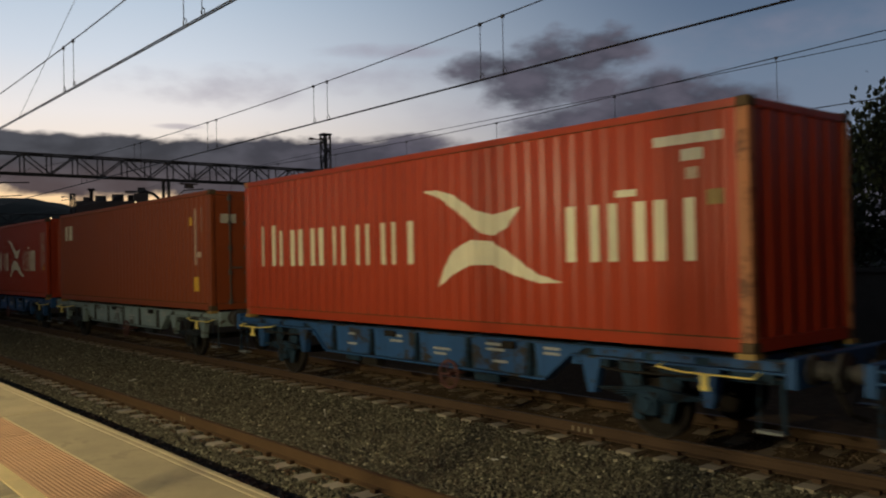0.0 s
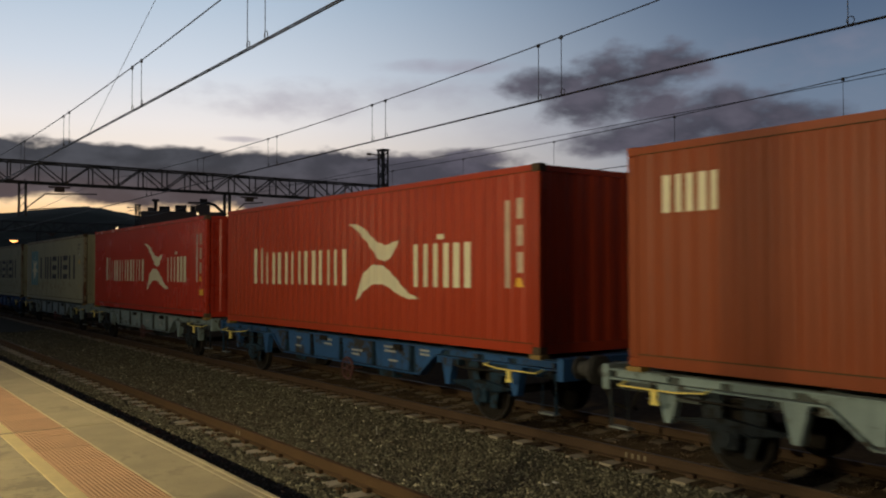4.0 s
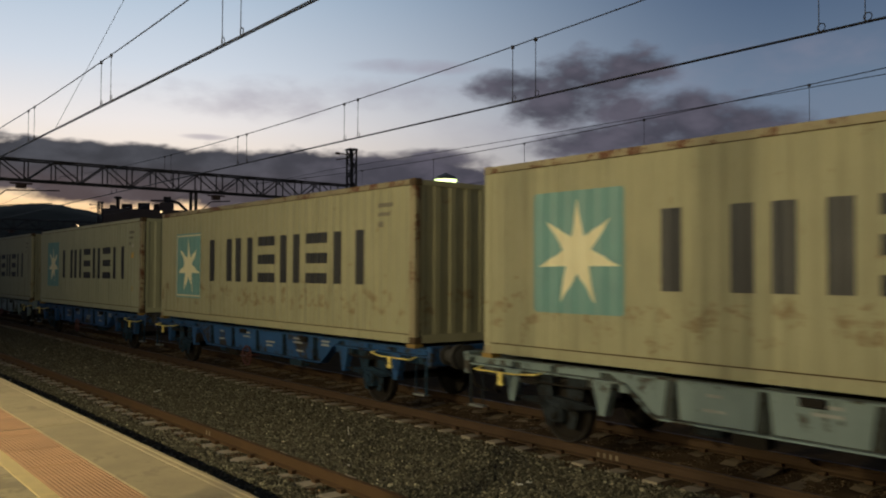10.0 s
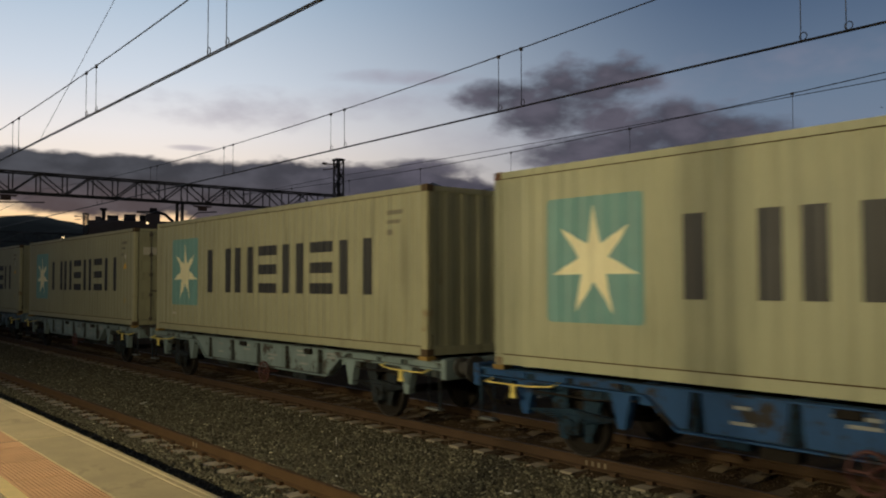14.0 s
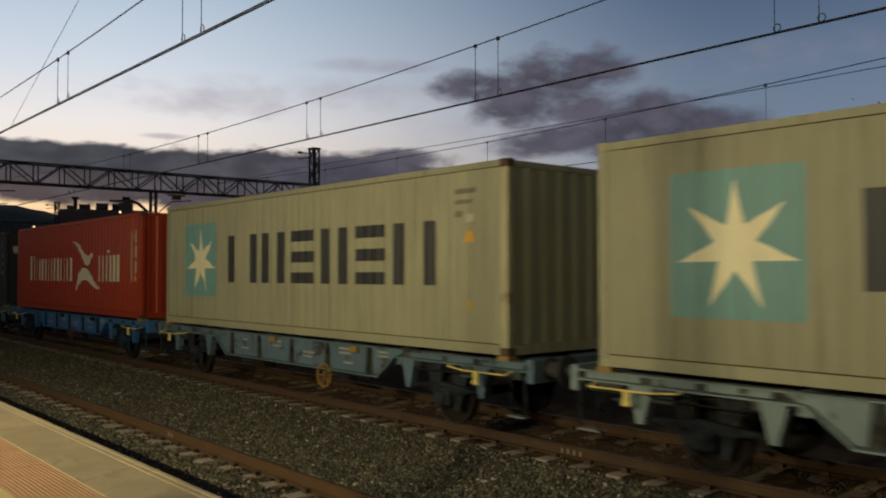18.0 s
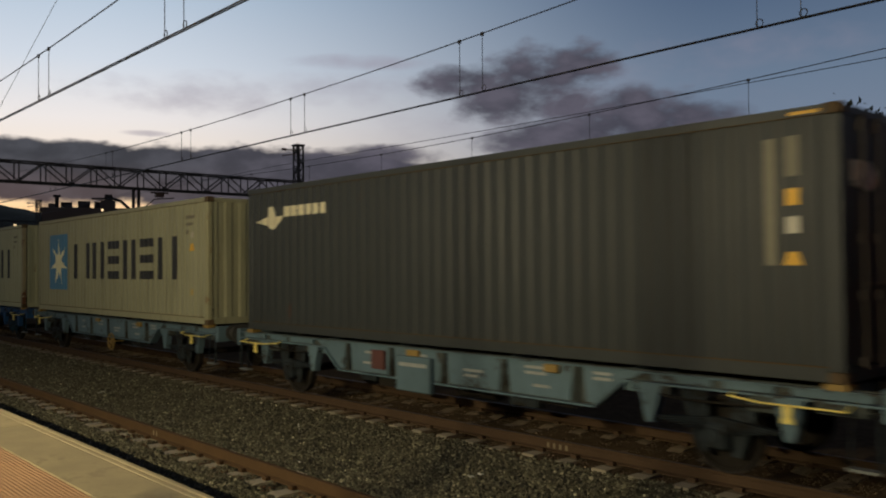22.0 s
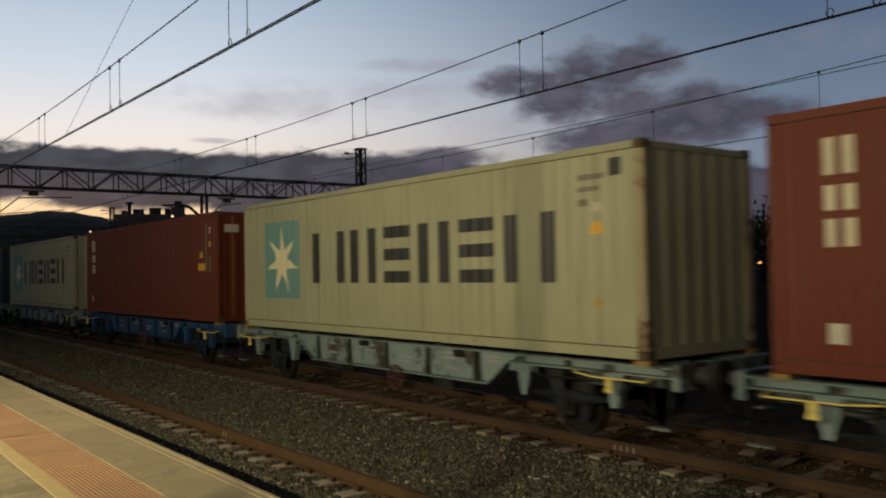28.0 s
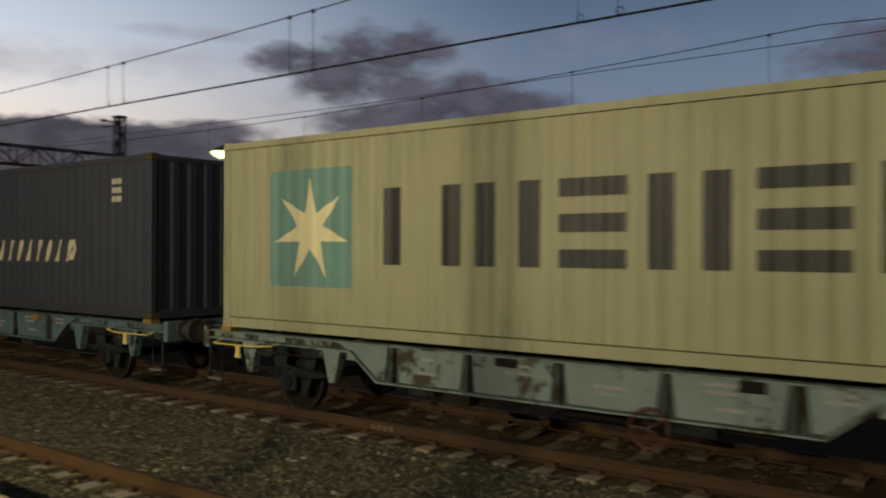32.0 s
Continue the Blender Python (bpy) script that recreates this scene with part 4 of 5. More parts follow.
street_lamp(22.0, 27.7, 6.33, M_LAMPGLOW, "lit greenish-white yard lamp on a pole beyond the train", 0.5)
street_lamp(19.3, 119.0, 6.7, M_SODIUM, "lit orange sodium lamp far down the line", 0.5)
street_lamp(45.0, 28.1, 2.65, M_SODIUM, "lit warm lamp far behind the boundary wall", 0.3)
for x, y, z in ((22.5, 13.4, 1.65),):
    ob = thing("signal_post", "small rail signal post with a red light", "signal", at=pose(x, y, -0.62))
    bm = B()
    rod(bm, (0, 0, 0), (0, 0, z + 0.5), 0.05)
    part("post", bm, M_STEEL, ob)
    bm = B()
    bx(bm, -0.09, 0.14, -0.14, 0.14, z + 0.42, z + 0.86)
    head = part("signal_head", bm, M_STEEL, ob)
    bm = B()
    rod(bm, (-0.12, 0, z + 0.62), (-0.09, 0, z + 0.62), 0.06, 10)
    part("lens", bm, M_REDLIGHT, head, "red lens")


# ---- containers ----
CL, CW, CH = 6.096, 1.219, 2.896          # half length, half width, height
PANEL_Y, PITCH = CL - 0.17, 0.2788


def wave():
    """Breaks of the corrugated panel along the container: (place, depth)."""
    pts, y = [(-PANEL_Y, 0.0)], -PANEL_Y + 0.05
    while y + PITCH < PANEL_Y:
        pts += [(y, 0.0), (y + 0.068, 0.020), (y + 0.138, 0.020), (y + 0.206, 0.0)]
        y += PITCH
    return pts + [(PANEL_Y, 0.0)]


WAVE = wave()


def depth_at(y):
    for (a, da), (b, db) in zip(WAVE, WAVE[1:]):
        if a <= y <= b:
            return da + (db - da) * (y - a) / max(1e-9, b - a)
    return 0.0


def strip_mesh(prof, z0, z1, place):
    bm = B()
    lo, hi = [bm.verts.new(place(a, d, z0)) for a, d in prof], [bm.verts.new(place(a, d, z1)) for a, d in prof]
    for i in range(len(prof) - 1):
        bm.faces.new((lo[i], lo[i + 1], hi[i + 1], hi[i]))
    return bm


def decal(poly_list, lift=0.004):
    """Paint laid on the near side: outlines in (u from the end that follows, z), folded over the corrugation."""
    bm = B()
    for outline, holes in poly_list:
        vs = [bm.verts.new((0, CL - u, z)) for u, z in outline]
        if not holes:
            bm.faces.new(vs)
        else:
            hs = [bm.verts.new((0, CL - u, z)) for u, z in holes]
            n = len(vs)
            for i in range(n):
                bm.faces.new((vs[i], vs[(i + 1) % n], hs[(i + 1) % n], hs[i]))
    ys = [v.co.y for v in bm.verts]
    lo, hi = min(ys), max(ys)
    for a, _ in WAVE:
        if lo < a < hi:
            bmesh.ops.bisect_plane(bm, geom=bm.verts[:] + bm.edges[:] + bm.faces[:], plane_co=(0, a, 0), plane_no=(0, 1, 0))
    bmesh.ops.triangulate(bm, faces=bm.faces[:])
    for v in bm.verts:
        v.co.x = -CW + 0.014 + depth_at(v.co.y) - lift
    return bm


def quad(u0, u1, z0, z1, lean=0.0):
    return [(u0, z0), (u1, z0), (u1 + lean, z1), (u0 + lean, z1)]


def block(u0, u1, z0, z1, stroke, n=2, lean=0.0, across=False):
    """Plain bars of paint where a brand's letter stands."""
    if across:
        h = stroke * 0.72
        g = (z1 - z0 - 3 * h) / 2
        return [(quad(u0, u1, z0 + k * (h + g), z0 + k * (h + g) + h), None) for k in range(3)]
    gap = (u1 - u0 - n * stroke) / max(1, n - 1)
    return [(quad(u0 + k * (stroke + gap), u0 + k * (stroke + gap) + stroke, z0, z1, lean), None) for k in range(n)]


def star(uc, zc, r0, r1, n=7):
    pts = []
    for k in range(2 * n):
        a = math.pi / 2 + k * math.pi / n
        r = r0 if k % 2 == 0 else r1
        pts.append((uc + r * math.cos(a), zc + r * math.sin(a)))
    return pts


def rounded(u0, u1, z0, z1, r):
    pts = []
    for cu, cz, a0 in ((u1 - r, z1 - r, 0), (u0 + r, z1 - r, 90), (u0 + r, z0 + r, 180), (u1 - r, z0 + r, 270)):
        for k in range(4):
            a = radians(a0 + 30 * k)
            pts.append((cu + r * math.cos(a), cz + r * math.sin(a)))
    return pts


def paint(ob, name, polys, material, label="", lift=0.004):
    for p in polys:
        part(name, decal([p], lift), material, ob, label)


SHARED = {}


def container(paintwork, posts, label, right_end, name="shipping_container"):
    ob = thing(name, label, "shipping container", "containers on the train")
    key = (paintwork.name, posts.name, right_end)
    if key not in SHARED:
        s = {}
        for side in (-1, 1):
            s["side_panel", side] = mesh_of("side_panel", strip_mesh(WAVE, 0.14, CH - 0.10, lambda a, d, z, k=side: (k * (CW - 0.014 - d), a, z)), paintwork)
        ew = [(x, d) for x, d in ((-1.07, 0), (-0.98, 0), (-0.93, 0.028), (-0.80, 0.028), (-0.75, 0), (-0.62, 0), (-0.57, 0.028), (-0.44, 0.028), (-0.39, 0), (-0.26, 0), (-0.21, 0.028), (-0.08, 0.028), (-0.03, 0), (0.10, 0), (0.15, 0.028), (0.28, 0.028), (0.33, 0), (0.46, 0), (0.51, 0.028), (0.64, 0.028), (0.69, 0), (0.82, 0), (0.87, 0.028), (1.0, 0.028), (1.07, 0))]
        for side in (-1, 1):
            s["end_panel", side] = mesh_of("end_panel", strip_mesh(ew, 0.16, CH - 0.11, lambda a, d, z, k=side: (a, k * (CL - 0.03 - d), z)), paintwork)
        bm = B()
        top = [(-CL + 0.04, CH - 0.030)]
        for k in range(38):
            y = -5.7 + k * 0.308
            top += [(y - 0.075, CH - 0.030), (y - 0.06, CH - 0.020), (y + 0.06, CH - 0.020), (y + 0.075, CH - 0.030)]
        top += [(CL - 0.04, CH - 0.030), (CL - 0.04, CH - 0.060), (-CL + 0.04, CH - 0.060)]
        prism(bm, top, -CW + 0.065, CW - 0.065, "x")
        s["roof", 0] = mesh_of("roof", bm, paintwork)
        bm = B()
        bx(bm, -CW + 0.05, CW - 0.05, -CL + 0.05, CL - 0.05, 0.10, 0.16)
        s["floor", 0] = mesh_of("floor", bm, M_GEAR)
        for side in (-1, 1):
            bm = B()
            bx(bm, min(side * CW, side * (CW - 0.06)), max(side * CW, side * (CW - 0.06)), -CL + 0.165, CL - 0.165, CH - 0.105, CH - 0.008)
            s["top_rail", side] = mesh_of("top_rail", bm, M_BEIGE_POST if paintwork is M_BEIGE_WORN else paintwork)
            bm = B()
            prism(bm, [(side * (CW - 0.004), 0.012), (side * (CW - 0.004), 0.166), (side * (CW - 0.05), 0.166), (side * (CW - 0.05), 0.05), (side * (CW - 0.11), 0.05), (side * (CW - 0.11), 0.012)], -CL + 0.165, CL - 0.165, "y")
            s["bottom_rail", side] = mesh_of("bottom_rail", bm, paintwork)
            bm = B()
            x0, x1 = sorted((side * (CW - 0.002), side * (CW - 0.008)))
            bx(bm, x0, x1, -CL + 0.17, CL - 0.17, 0.158, 0.174)
            s["rail_seam", side] = mesh_of("rail_seam", bm, M_SEAM)
            # dark strip that paints the shade of the top rail's overhang
            bm = B()
            x0, x1 = sorted((side * (CW + 0.002), side * (CW - 0.05)))
            bx(bm, x0, x1, -CL + 0.17, CL - 0.17, CH - 0.112, CH - 0.103)
            s["top_seam", side] = mesh_of("top_seam", bm, M_SEAM)
        for sx in (-1, 1):
            for sy in (-1, 1):
                bm = B()
                x0, x1 = sorted((sx * (CW - 0.002), sx * (CW - 0.12)))
                y0, y1 = sorted((sy * (CL - 0.004), sy * (CL - 0.168)))
                bx(bm, x0, x1, y0, y1, 0.118, CH - 0.118)
                bevelled(bm, 0.012)
                s["corner_post", sx, sy] = mesh_of("corner_post", bm, posts if sy < 0 else paintwork)
                for z0 in (0.0, CH - 0.118):
                    bm = B()
                    x0, x1 = sorted((sx * CW, sx * (CW - 0.162)))
                    y0, y1 = sorted((sy * CL, sy * (CL - 0.178)))
                    up = 0.004 if z0 > 1 else 0.0
                    bx(bm, x0, x1, y0, y1, z0 + up, z0 + 0.118 + up)
                    bevelled(bm, 0.01)
                    yc, xf = sy * (CL - 0.09), sx * (CW + 0.0015)
                    s["corner_casting", sx, sy, z0] = mesh_of("corner_casting", bm, M_CASTING if sy < 0 else posts)
        for sy in (-1, 1):
            for z0, z1, nm in ((0.012, 0.16, "end_sill"), (CH - 0.112, CH - 0.02, "end_header")):
                bm = B()
                y0, y1 = sorted((sy * (CL - 0.006), sy * (CL - 0.1)))
                bx(bm, -CW + 0.165, CW - 0.165, y0, y1, z0, z1)
                s[nm, sy] = mesh_of(nm, bm, paintwork)
        SHARED[key] = s
    for k, me in SHARED[key].items():
        if right_end == "doors" and k == ("end_panel", -1):
            continue
        p = new(k[0], me)
        p.parent = ob
        if k[0] in ("corner_post", "corner_casting") and k[2] < 0 and posts in (M_BEIGE_POST, M_RED_POST):
            tagged(p, "rusty steel " + k[0].replace("_", " "))
    if right_end == "doors":
        for s in (-1, 1):
            bm = B()
            x0, x1 = sorted((s * 0.012, s * 1.075))
            bx(bm, x0, x1, -CL + 0.02, -CL + 0.06, 0.17, CH - 0.12)
            d = part("door", bm, paintwork, ob, "closed steel container door")
            for k in range(4):
                bm = B()
                z = 0.42 + k * 0.58
                bx(bm, x0 + 0.05, x1 - 0.05, -CL + 0.010, -CL + 0.024, z, z + 0.34)
                part("pressed_panel", bm, paintwork, d)
            for r in (0.30, 0.72):
                bm = B()
                x = s * r
                rod(bm, (x, -CL - 0.012, 0.12), (x, -CL - 0.012, CH - 0.08), 0.018, 8)
                for z in (0.2, 0.9, 1.5, 2.1, CH - 0.2):
                    bx(bm, x - 0.045, x + 0.045, -CL - 0.02, -CL + 0.022, z - 0.05, z + 0.05)
                bx(bm, min(x, x - s * 0.3), max(x, x - s * 0.3), -CL - 0.035, -CL - 0.015, 1.0, 1.04)
                part("locking_bar", bm, M_LOCKBAR, d, "galvanised locking bar")
        bm = B()
        bx(bm, -0.95, -0.55, -CL + 0.006, -CL + 0.013, 2.1, 2.32)
        part("door_marking", bm, M_MARK, ob, "pale painted marking")
    return ob


def bars_column(ob, u, z_top, n, w, h, gap, material, label="rows of unreadable pale marking"):
    for k in range(n):
        z = z_top - k * (h + gap)
        paint(ob, "marking", [(quad(u - w / 2, u + w / 2, z - h, z), None)], material, label)


def warn(ob, u, z, s, material=None):
    paint(ob, "warning_sign", [([(u - s, z), (u + s, z), (u + s * 0.6, z + s * 1.3), (u - s * 0.6, z + s * 1.3)], None)], material or M_SIGN, "small yellow warning sign")


WORD_A = ((3.37, 4.64), (4.86, 5.80), (6.05, 6.9), (7.15, 8.06), (8.31, 9.2), (9.44, 10.54))


def beige_container(worn=False, plate=False, dull=False, drop=0.0, doors=False, panel=None, outline=False, sign=True, posts=None):
    c = container(M_BEIGE_WORN if worn else M_BEIGE_DULL if dull else M_BEIGE, posts or (M_BEIGE_POST if worn else M_BEIGE_WORN), ("rust-streaked " if worn else "") + "beige corrugated container with black brand bars and a star panel", "doors" if doors else "panel")
    paint(c, "logo_panel", [(rounded(1.1, 2.78, 0.68 - drop, 2.40 - drop, 0.07), None)], panel or M_TEAL, "blue-green square logo panel")
    if outline:
        paint(c, "logo_border", [(quad(1.14, 2.74, 0.72 - drop, 2.36 - drop), quad(1.18, 2.70, 0.76 - drop, 2.32 - drop))], M_CREAM, lift=0.007)
    paint(c, "logo_star", [(star(1.95, 1.51 - drop, 0.77, 0.27), None)], M_STAR, "cream seven-pointed star", lift=0.007)
    for k, (u0, u1) in enumerate(WORD_A):
        paint(c, "brand_bar", block(u0, u1, 1.02, 2.06, 0.30, across=k in (2, 4)), M_BLACK, "black painted bars of a brand mark")
    for k, (w, h) in enumerate(((0.5, 0.08), (0.42, 0.07), (0.2, 0.10))):
        paint(c, "marking", [(quad(11.0, 11.0 + w, 2.52 - k * 0.17 - h, 2.52 - k * 0.17), None)], M_DIM, "faded grey marking")
    if plate:
        paint(c, "notice_plate", [(quad(11.58, 11.80, 2.46, 2.70), None)], M_BLACK, "small dark plate")
    if sign:
        warn(c, 11.35, 1.69, 0.13)
        paint(c, "notice_plate", [(quad(11.27, 11.43, 0.66, 0.80), None)], M_WEAK, "small faded yellow plate")
        paint(c, "notice_plate", [(quad(11.27, 11.45, 2.0, 2.12), None)], M_MARK, "small pale plate")
    return c


def swoosh(u0, u1, z0, z1):
    up = [(0, 0.0), (0.12, 0.0), (0.26, 0.07), (0.42, 0.24), (0.56, 0.30), (0.74, 0.24), (0.66, 0.42), (0.56, 0.50), (0.46, 0.47), (0.30, 0.26), (0.14, 0.08)]
    dn = [(0.13, 1.0), (0.17, 0.80), (0.26, 0.62), (0.38, 0.53), (0.54, 0.55), (0.68, 0.68), (0.84, 0.86), (1.0, 0.94), (0.86, 0.95), (0.70, 0.88), (0.54, 0.78), (0.38, 0.78), (0.26, 0.86)]
    return [[(u0 + (u1 - u0) * a, z1 - (z1 - z0) * b) for a, b in s] for s in (up, dn)]


def red_container(paintwork, big=False, strips=True, plates=0):
    c = container(paintwork, M_RED_POST if big else paintwork, "red corrugated container with cream brand bars and a curved emblem", "panel")
    if big:
        a0, a1, e0, e1, b0, b1, z0, z1 = 0.66, 6.15, 6.3, 9.35, 9.38, 11.55, 1.05, 1.80
    else:
        a0, a1, e0, e1, b0, b1, z0, z1 = 1.64, 6.42, 6.38, 8.98, 8.72, 10.56, 0.99, 1.76
    w = (a1 - a0) / 7
    for k in range(7):
        top = z1 + 0.1 if k == 0 else z1 - 0.02
        paint(c, "brand_bar", block(a0 + k * w + 0.06, a0 + (k + 1) * w - 0.12, z0, top, 0.13), M_CREAM, "cream painted bars of a brand mark")
    w = (b1 - b0) / 3
    for k in range(3):
        paint(c, "brand_bar", block(b0 + k * w + 0.06, b0 + (k + 1) * w - 0.08, z0, z1, 0.16), M_CREAM, "cream painted bars of a brand mark")
    paint(c, "brand_bar", [(quad(b0 + w + 0.2, b0 + 2 * w - 0.2, z1 + 0.07, z1 + 0.16), None)], M_CREAM)
    for s in swoosh(e0, e1, 0.68, 2.24):
        paint(c, "emblem", [(s, None)], M_CREAM, "cream curved emblem stroke")
    if strips:
        paint(c, "marking_strip", [(quad(11.36, 11.50, 1.0, 2.38), None)], M_MARK if plates else M_FADED, "tall faded pale strip")
        bars_column(c, 11.72, 2.4, 3, 0.16, 0.32, 0.10, M_FADED)
        warn(c, 11.7, 1.02, 0.11)
    else:
        paint(c, "marking", [(quad(10.9, 11.84, 2.44, 2.56), None)], M_MARK)
        paint(c, "marking", [(quad(11.28, 11.58, 2.24, 2.38), None)], M_MARK)
        paint(c, "marking", [(quad(11.34, 11.52, 2.02, 2.16), None)], M_FADED)
        paint(c, "notice_plate", [(quad(11.62, 11.84, 1.70, 1.88), None)], M_OCHRE)
    if plates:
        paint(c, "notice_plate", [(quad(11.60, 11.97, 0.62, 0.79), None)], M_SIGN, "yellow notice plate")
    return c


def make_containers():
    made = []
    # the order in which they pass
    c = red_container(M_RED, big=True)
    made.append(c)                                          # 0 passes before the first
    made.append(red_container(M_RED, big=True, strips=False))
    c = container(M_ORANGE, M_ORANGE, "orange-brown corrugated container with doors, on a grey flat wagon", "doors")
    for k in range(3):
        paint(c, "brand_bar", block(0.58 + k * 0.36, 0.88 + k * 0.36, 2.0, 2.48, 0.11, 2 if k < 2 else 1), M_CREAM, "white painted bars of a brand mark")
    for u, z0, z1 in ((11.25, 1.1, 2.5), (11.62, 1.9, 2.5)):
        paint(c, "marking_strip", [(quad(u, u + 0.075, z0, z1), None)], M_FADED)
    paint(c, "notice_plate", [(quad(10.95, 11.13, 2.08, 2.28), None)], M_SIGN, "yellow notice plate")
    paint(c, "notice_plate", [(quad(11.4, 11.6, 1.28, 1.42), None)], M_FADED)
    paint(c, "notice_plate", [(quad(11.2, 11.48, 0.45, 0.80), None)], M_SIGN, "yellow notice plate")
    made.append(c)
    made.append(red_container(M_RED))
    made.append(red_container(M_RED2, plates=1))
    made.append(beige_container(worn=True))
    made.append(beige_container(worn=True, outline=True, sign=False, drop=0.12))
    made.append(beige_container(posts=M_BEIGE_POST))
    c = beige_container(sign=False, dull=True)
    paint(c, "notice_plate", [(quad(1.15, 1.38, 0.43, 0.49), None)], M_MARK, "small pale plate")
    made.append(c)
    made.append(beige_container(doors=True, dull=True))
    made.append(beige_container(dull=True))
    made.append(red_container(M_RED))
    c = container(M_GREY, M_GREY, "dark grey corrugated container with a pale bird emblem", "doors")
    paint(c, "emblem", [([(0.3, 2.2), (0.75, 2.12), (0.95, 2.03), (1.1, 2.06), (1.38, 2.30), (1.1, 2.28), (0.95, 2.5), (0.8, 2.48), (0.78, 2.3)], None)], M_CREAM, "pale emblem like a swimming bird")
    for k in range(6):
        paint(c, "brand_bar", [(quad(1.4 + k * 0.25, 1.6 + k * 0.25, 2.27, 2.47), None)], M_CREAM, "pale painted bar of a brand mark")
    paint(c, "marking_strip", [(quad(11.34, 11.48, 1.22, 2.59), None)], M_DIM, "tall faded pale strip")
    paint(c, "marking", [(quad(11.58, 11.74, 2.17, 2.60), None)], M_DIM, "faded pale marking")
    paint(c, "notice_plate", [(quad(11.58, 11.74, 1.86, 2.04), None)], M_SIGN, "yellow notice plate")
    paint(c, "notice_plate", [(quad(11.58, 11.74, 1.56, 1.74), None)], M_MARK, "small pale plate")
    warn(c, 11.66, 1.22, 0.11)
    bm = B()
    bx(bm, -CW - 0.002, -CW + 0.01, -5.88, -5.55, CH - 0.085, CH - 0.05)
    part("height_mark", bm, M_SIGN, c, "yellow height mark")
    bm = B()
    prism(bm, [(-0.95, 2.05), (-0.5, 2.0), (-0.35, 2.2), (-0.55, 2.32), (-0.7, 2.2)], -CL - 0.004, -CL + 0.004, "y")
    part("door_emblem", bm, M_MARK, c, "faded pale emblem")
    made.append(c)
    made.append(beige_container(panel=M_SKYBLUE, dull=True))
    made.append(beige_container(posts=M_BEIGE_POST, sign=False))

    def brown(paintwork):
        c = container(paintwork, paintwork, "red-brown corrugated container with white brand bars down one end", "panel")
        for z0, z1 in ((2.16, 2.56), (1.78, 2.05), (1.39, 1.69)):
            paint(c, "brand_bar", block(0.66, 0.98, z0, z1, 0.11), M_CREAM, "white painted bars of a brand mark")
        paint(c, "notice_plate", [(quad(0.66, 0.86, 0.36, 0.58), None)], M_MARK, "small pale plate")
        paint(c, "marking_strip", [(quad(11.36, 11.48, 1.30, 2.60), None)], M_DIM, "tall faded pale strip")
        paint(c, "notice_plate", [(quad(11.58, 11.74, 2.34, 2.50), None)], M_MARK, "small pale plate")
        paint(c, "notice_plate", [(quad(11.58, 11.74, 1.98, 2.12), None)], M_SIGN, "yellow notice plate")
        paint(c, "marking", [(quad(11.58, 11.74, 1.32, 1.72), None)], M_DIM, "faded pale marking")
        paint(c, "notice_plate", [(quad(10.86, 11.31, 1.36, 1.55), None)], M_SIGN, "yellow notice plate")
        warn(c, 11.08, 1.70, 0.13)
        bm = B()
        bx(bm, 0.55, 0.72, -CL - 0.002, -CL + 0.028, 0.8, 0.97)
        part("end_plate", bm, M_SIGN, c, "small yellow plate")
        bm = B()
        bx(bm, -1.0, -0.62, -CL - 0.002, -CL + 0.028, 2.35, 2.55)
        part("end_marking", bm, M_MARK, c, "pale painted marking")
        return c

    made.append(brown(M_BROWN))
    made.append(beige_container(posts=M_BEIGE_POST, plate=True))
    made.append(brown(M_BROWN2))
    made.append(beige_container(worn=False))
    c = container(M_NAVY, M_NAVY, "dark navy corrugated container with slanting cream brand bars", "panel")
    for k in range(9):
        u = 2.9 + k * 0.76
        h = 0.75 if k in (0, 3) else 0.42
        paint(c, "brand_bar", block(u, u + 0.5, 0.98 - (0.3 if k == 3 else 0), 0.98 + h, 0.12, 2, 0.16), M_CREAM, "cream painted slanting bars of a brand mark")
    paint(c, "brand_bar", [([(9.3, 1.0), (9.62, 1.02), (9.78, 1.22), (9.70, 1.42), (9.58, 1.36), (9.62, 1.22), (9.52, 1.10)], None)], M_CREAM, "cream curved stroke of a brand mark")
    paint(c, "brand_bar", [([(3.0, 1.86), (3.5, 1.98), (4.1, 1.94), (4.1, 1.86), (3.5, 1.90), (3.05, 1.78)], None)], M_CREAM, "cream curved stroke of a brand mark")
    bars_column(c, 11.1, 2.5, 3, 0.3, 0.1, 0.06, M_MARK)
    made.append(c)
    return made


# ---- wagons ----
AXLE_Y, WHEEL_R = 4.6, 0.46
DECK = 1.16


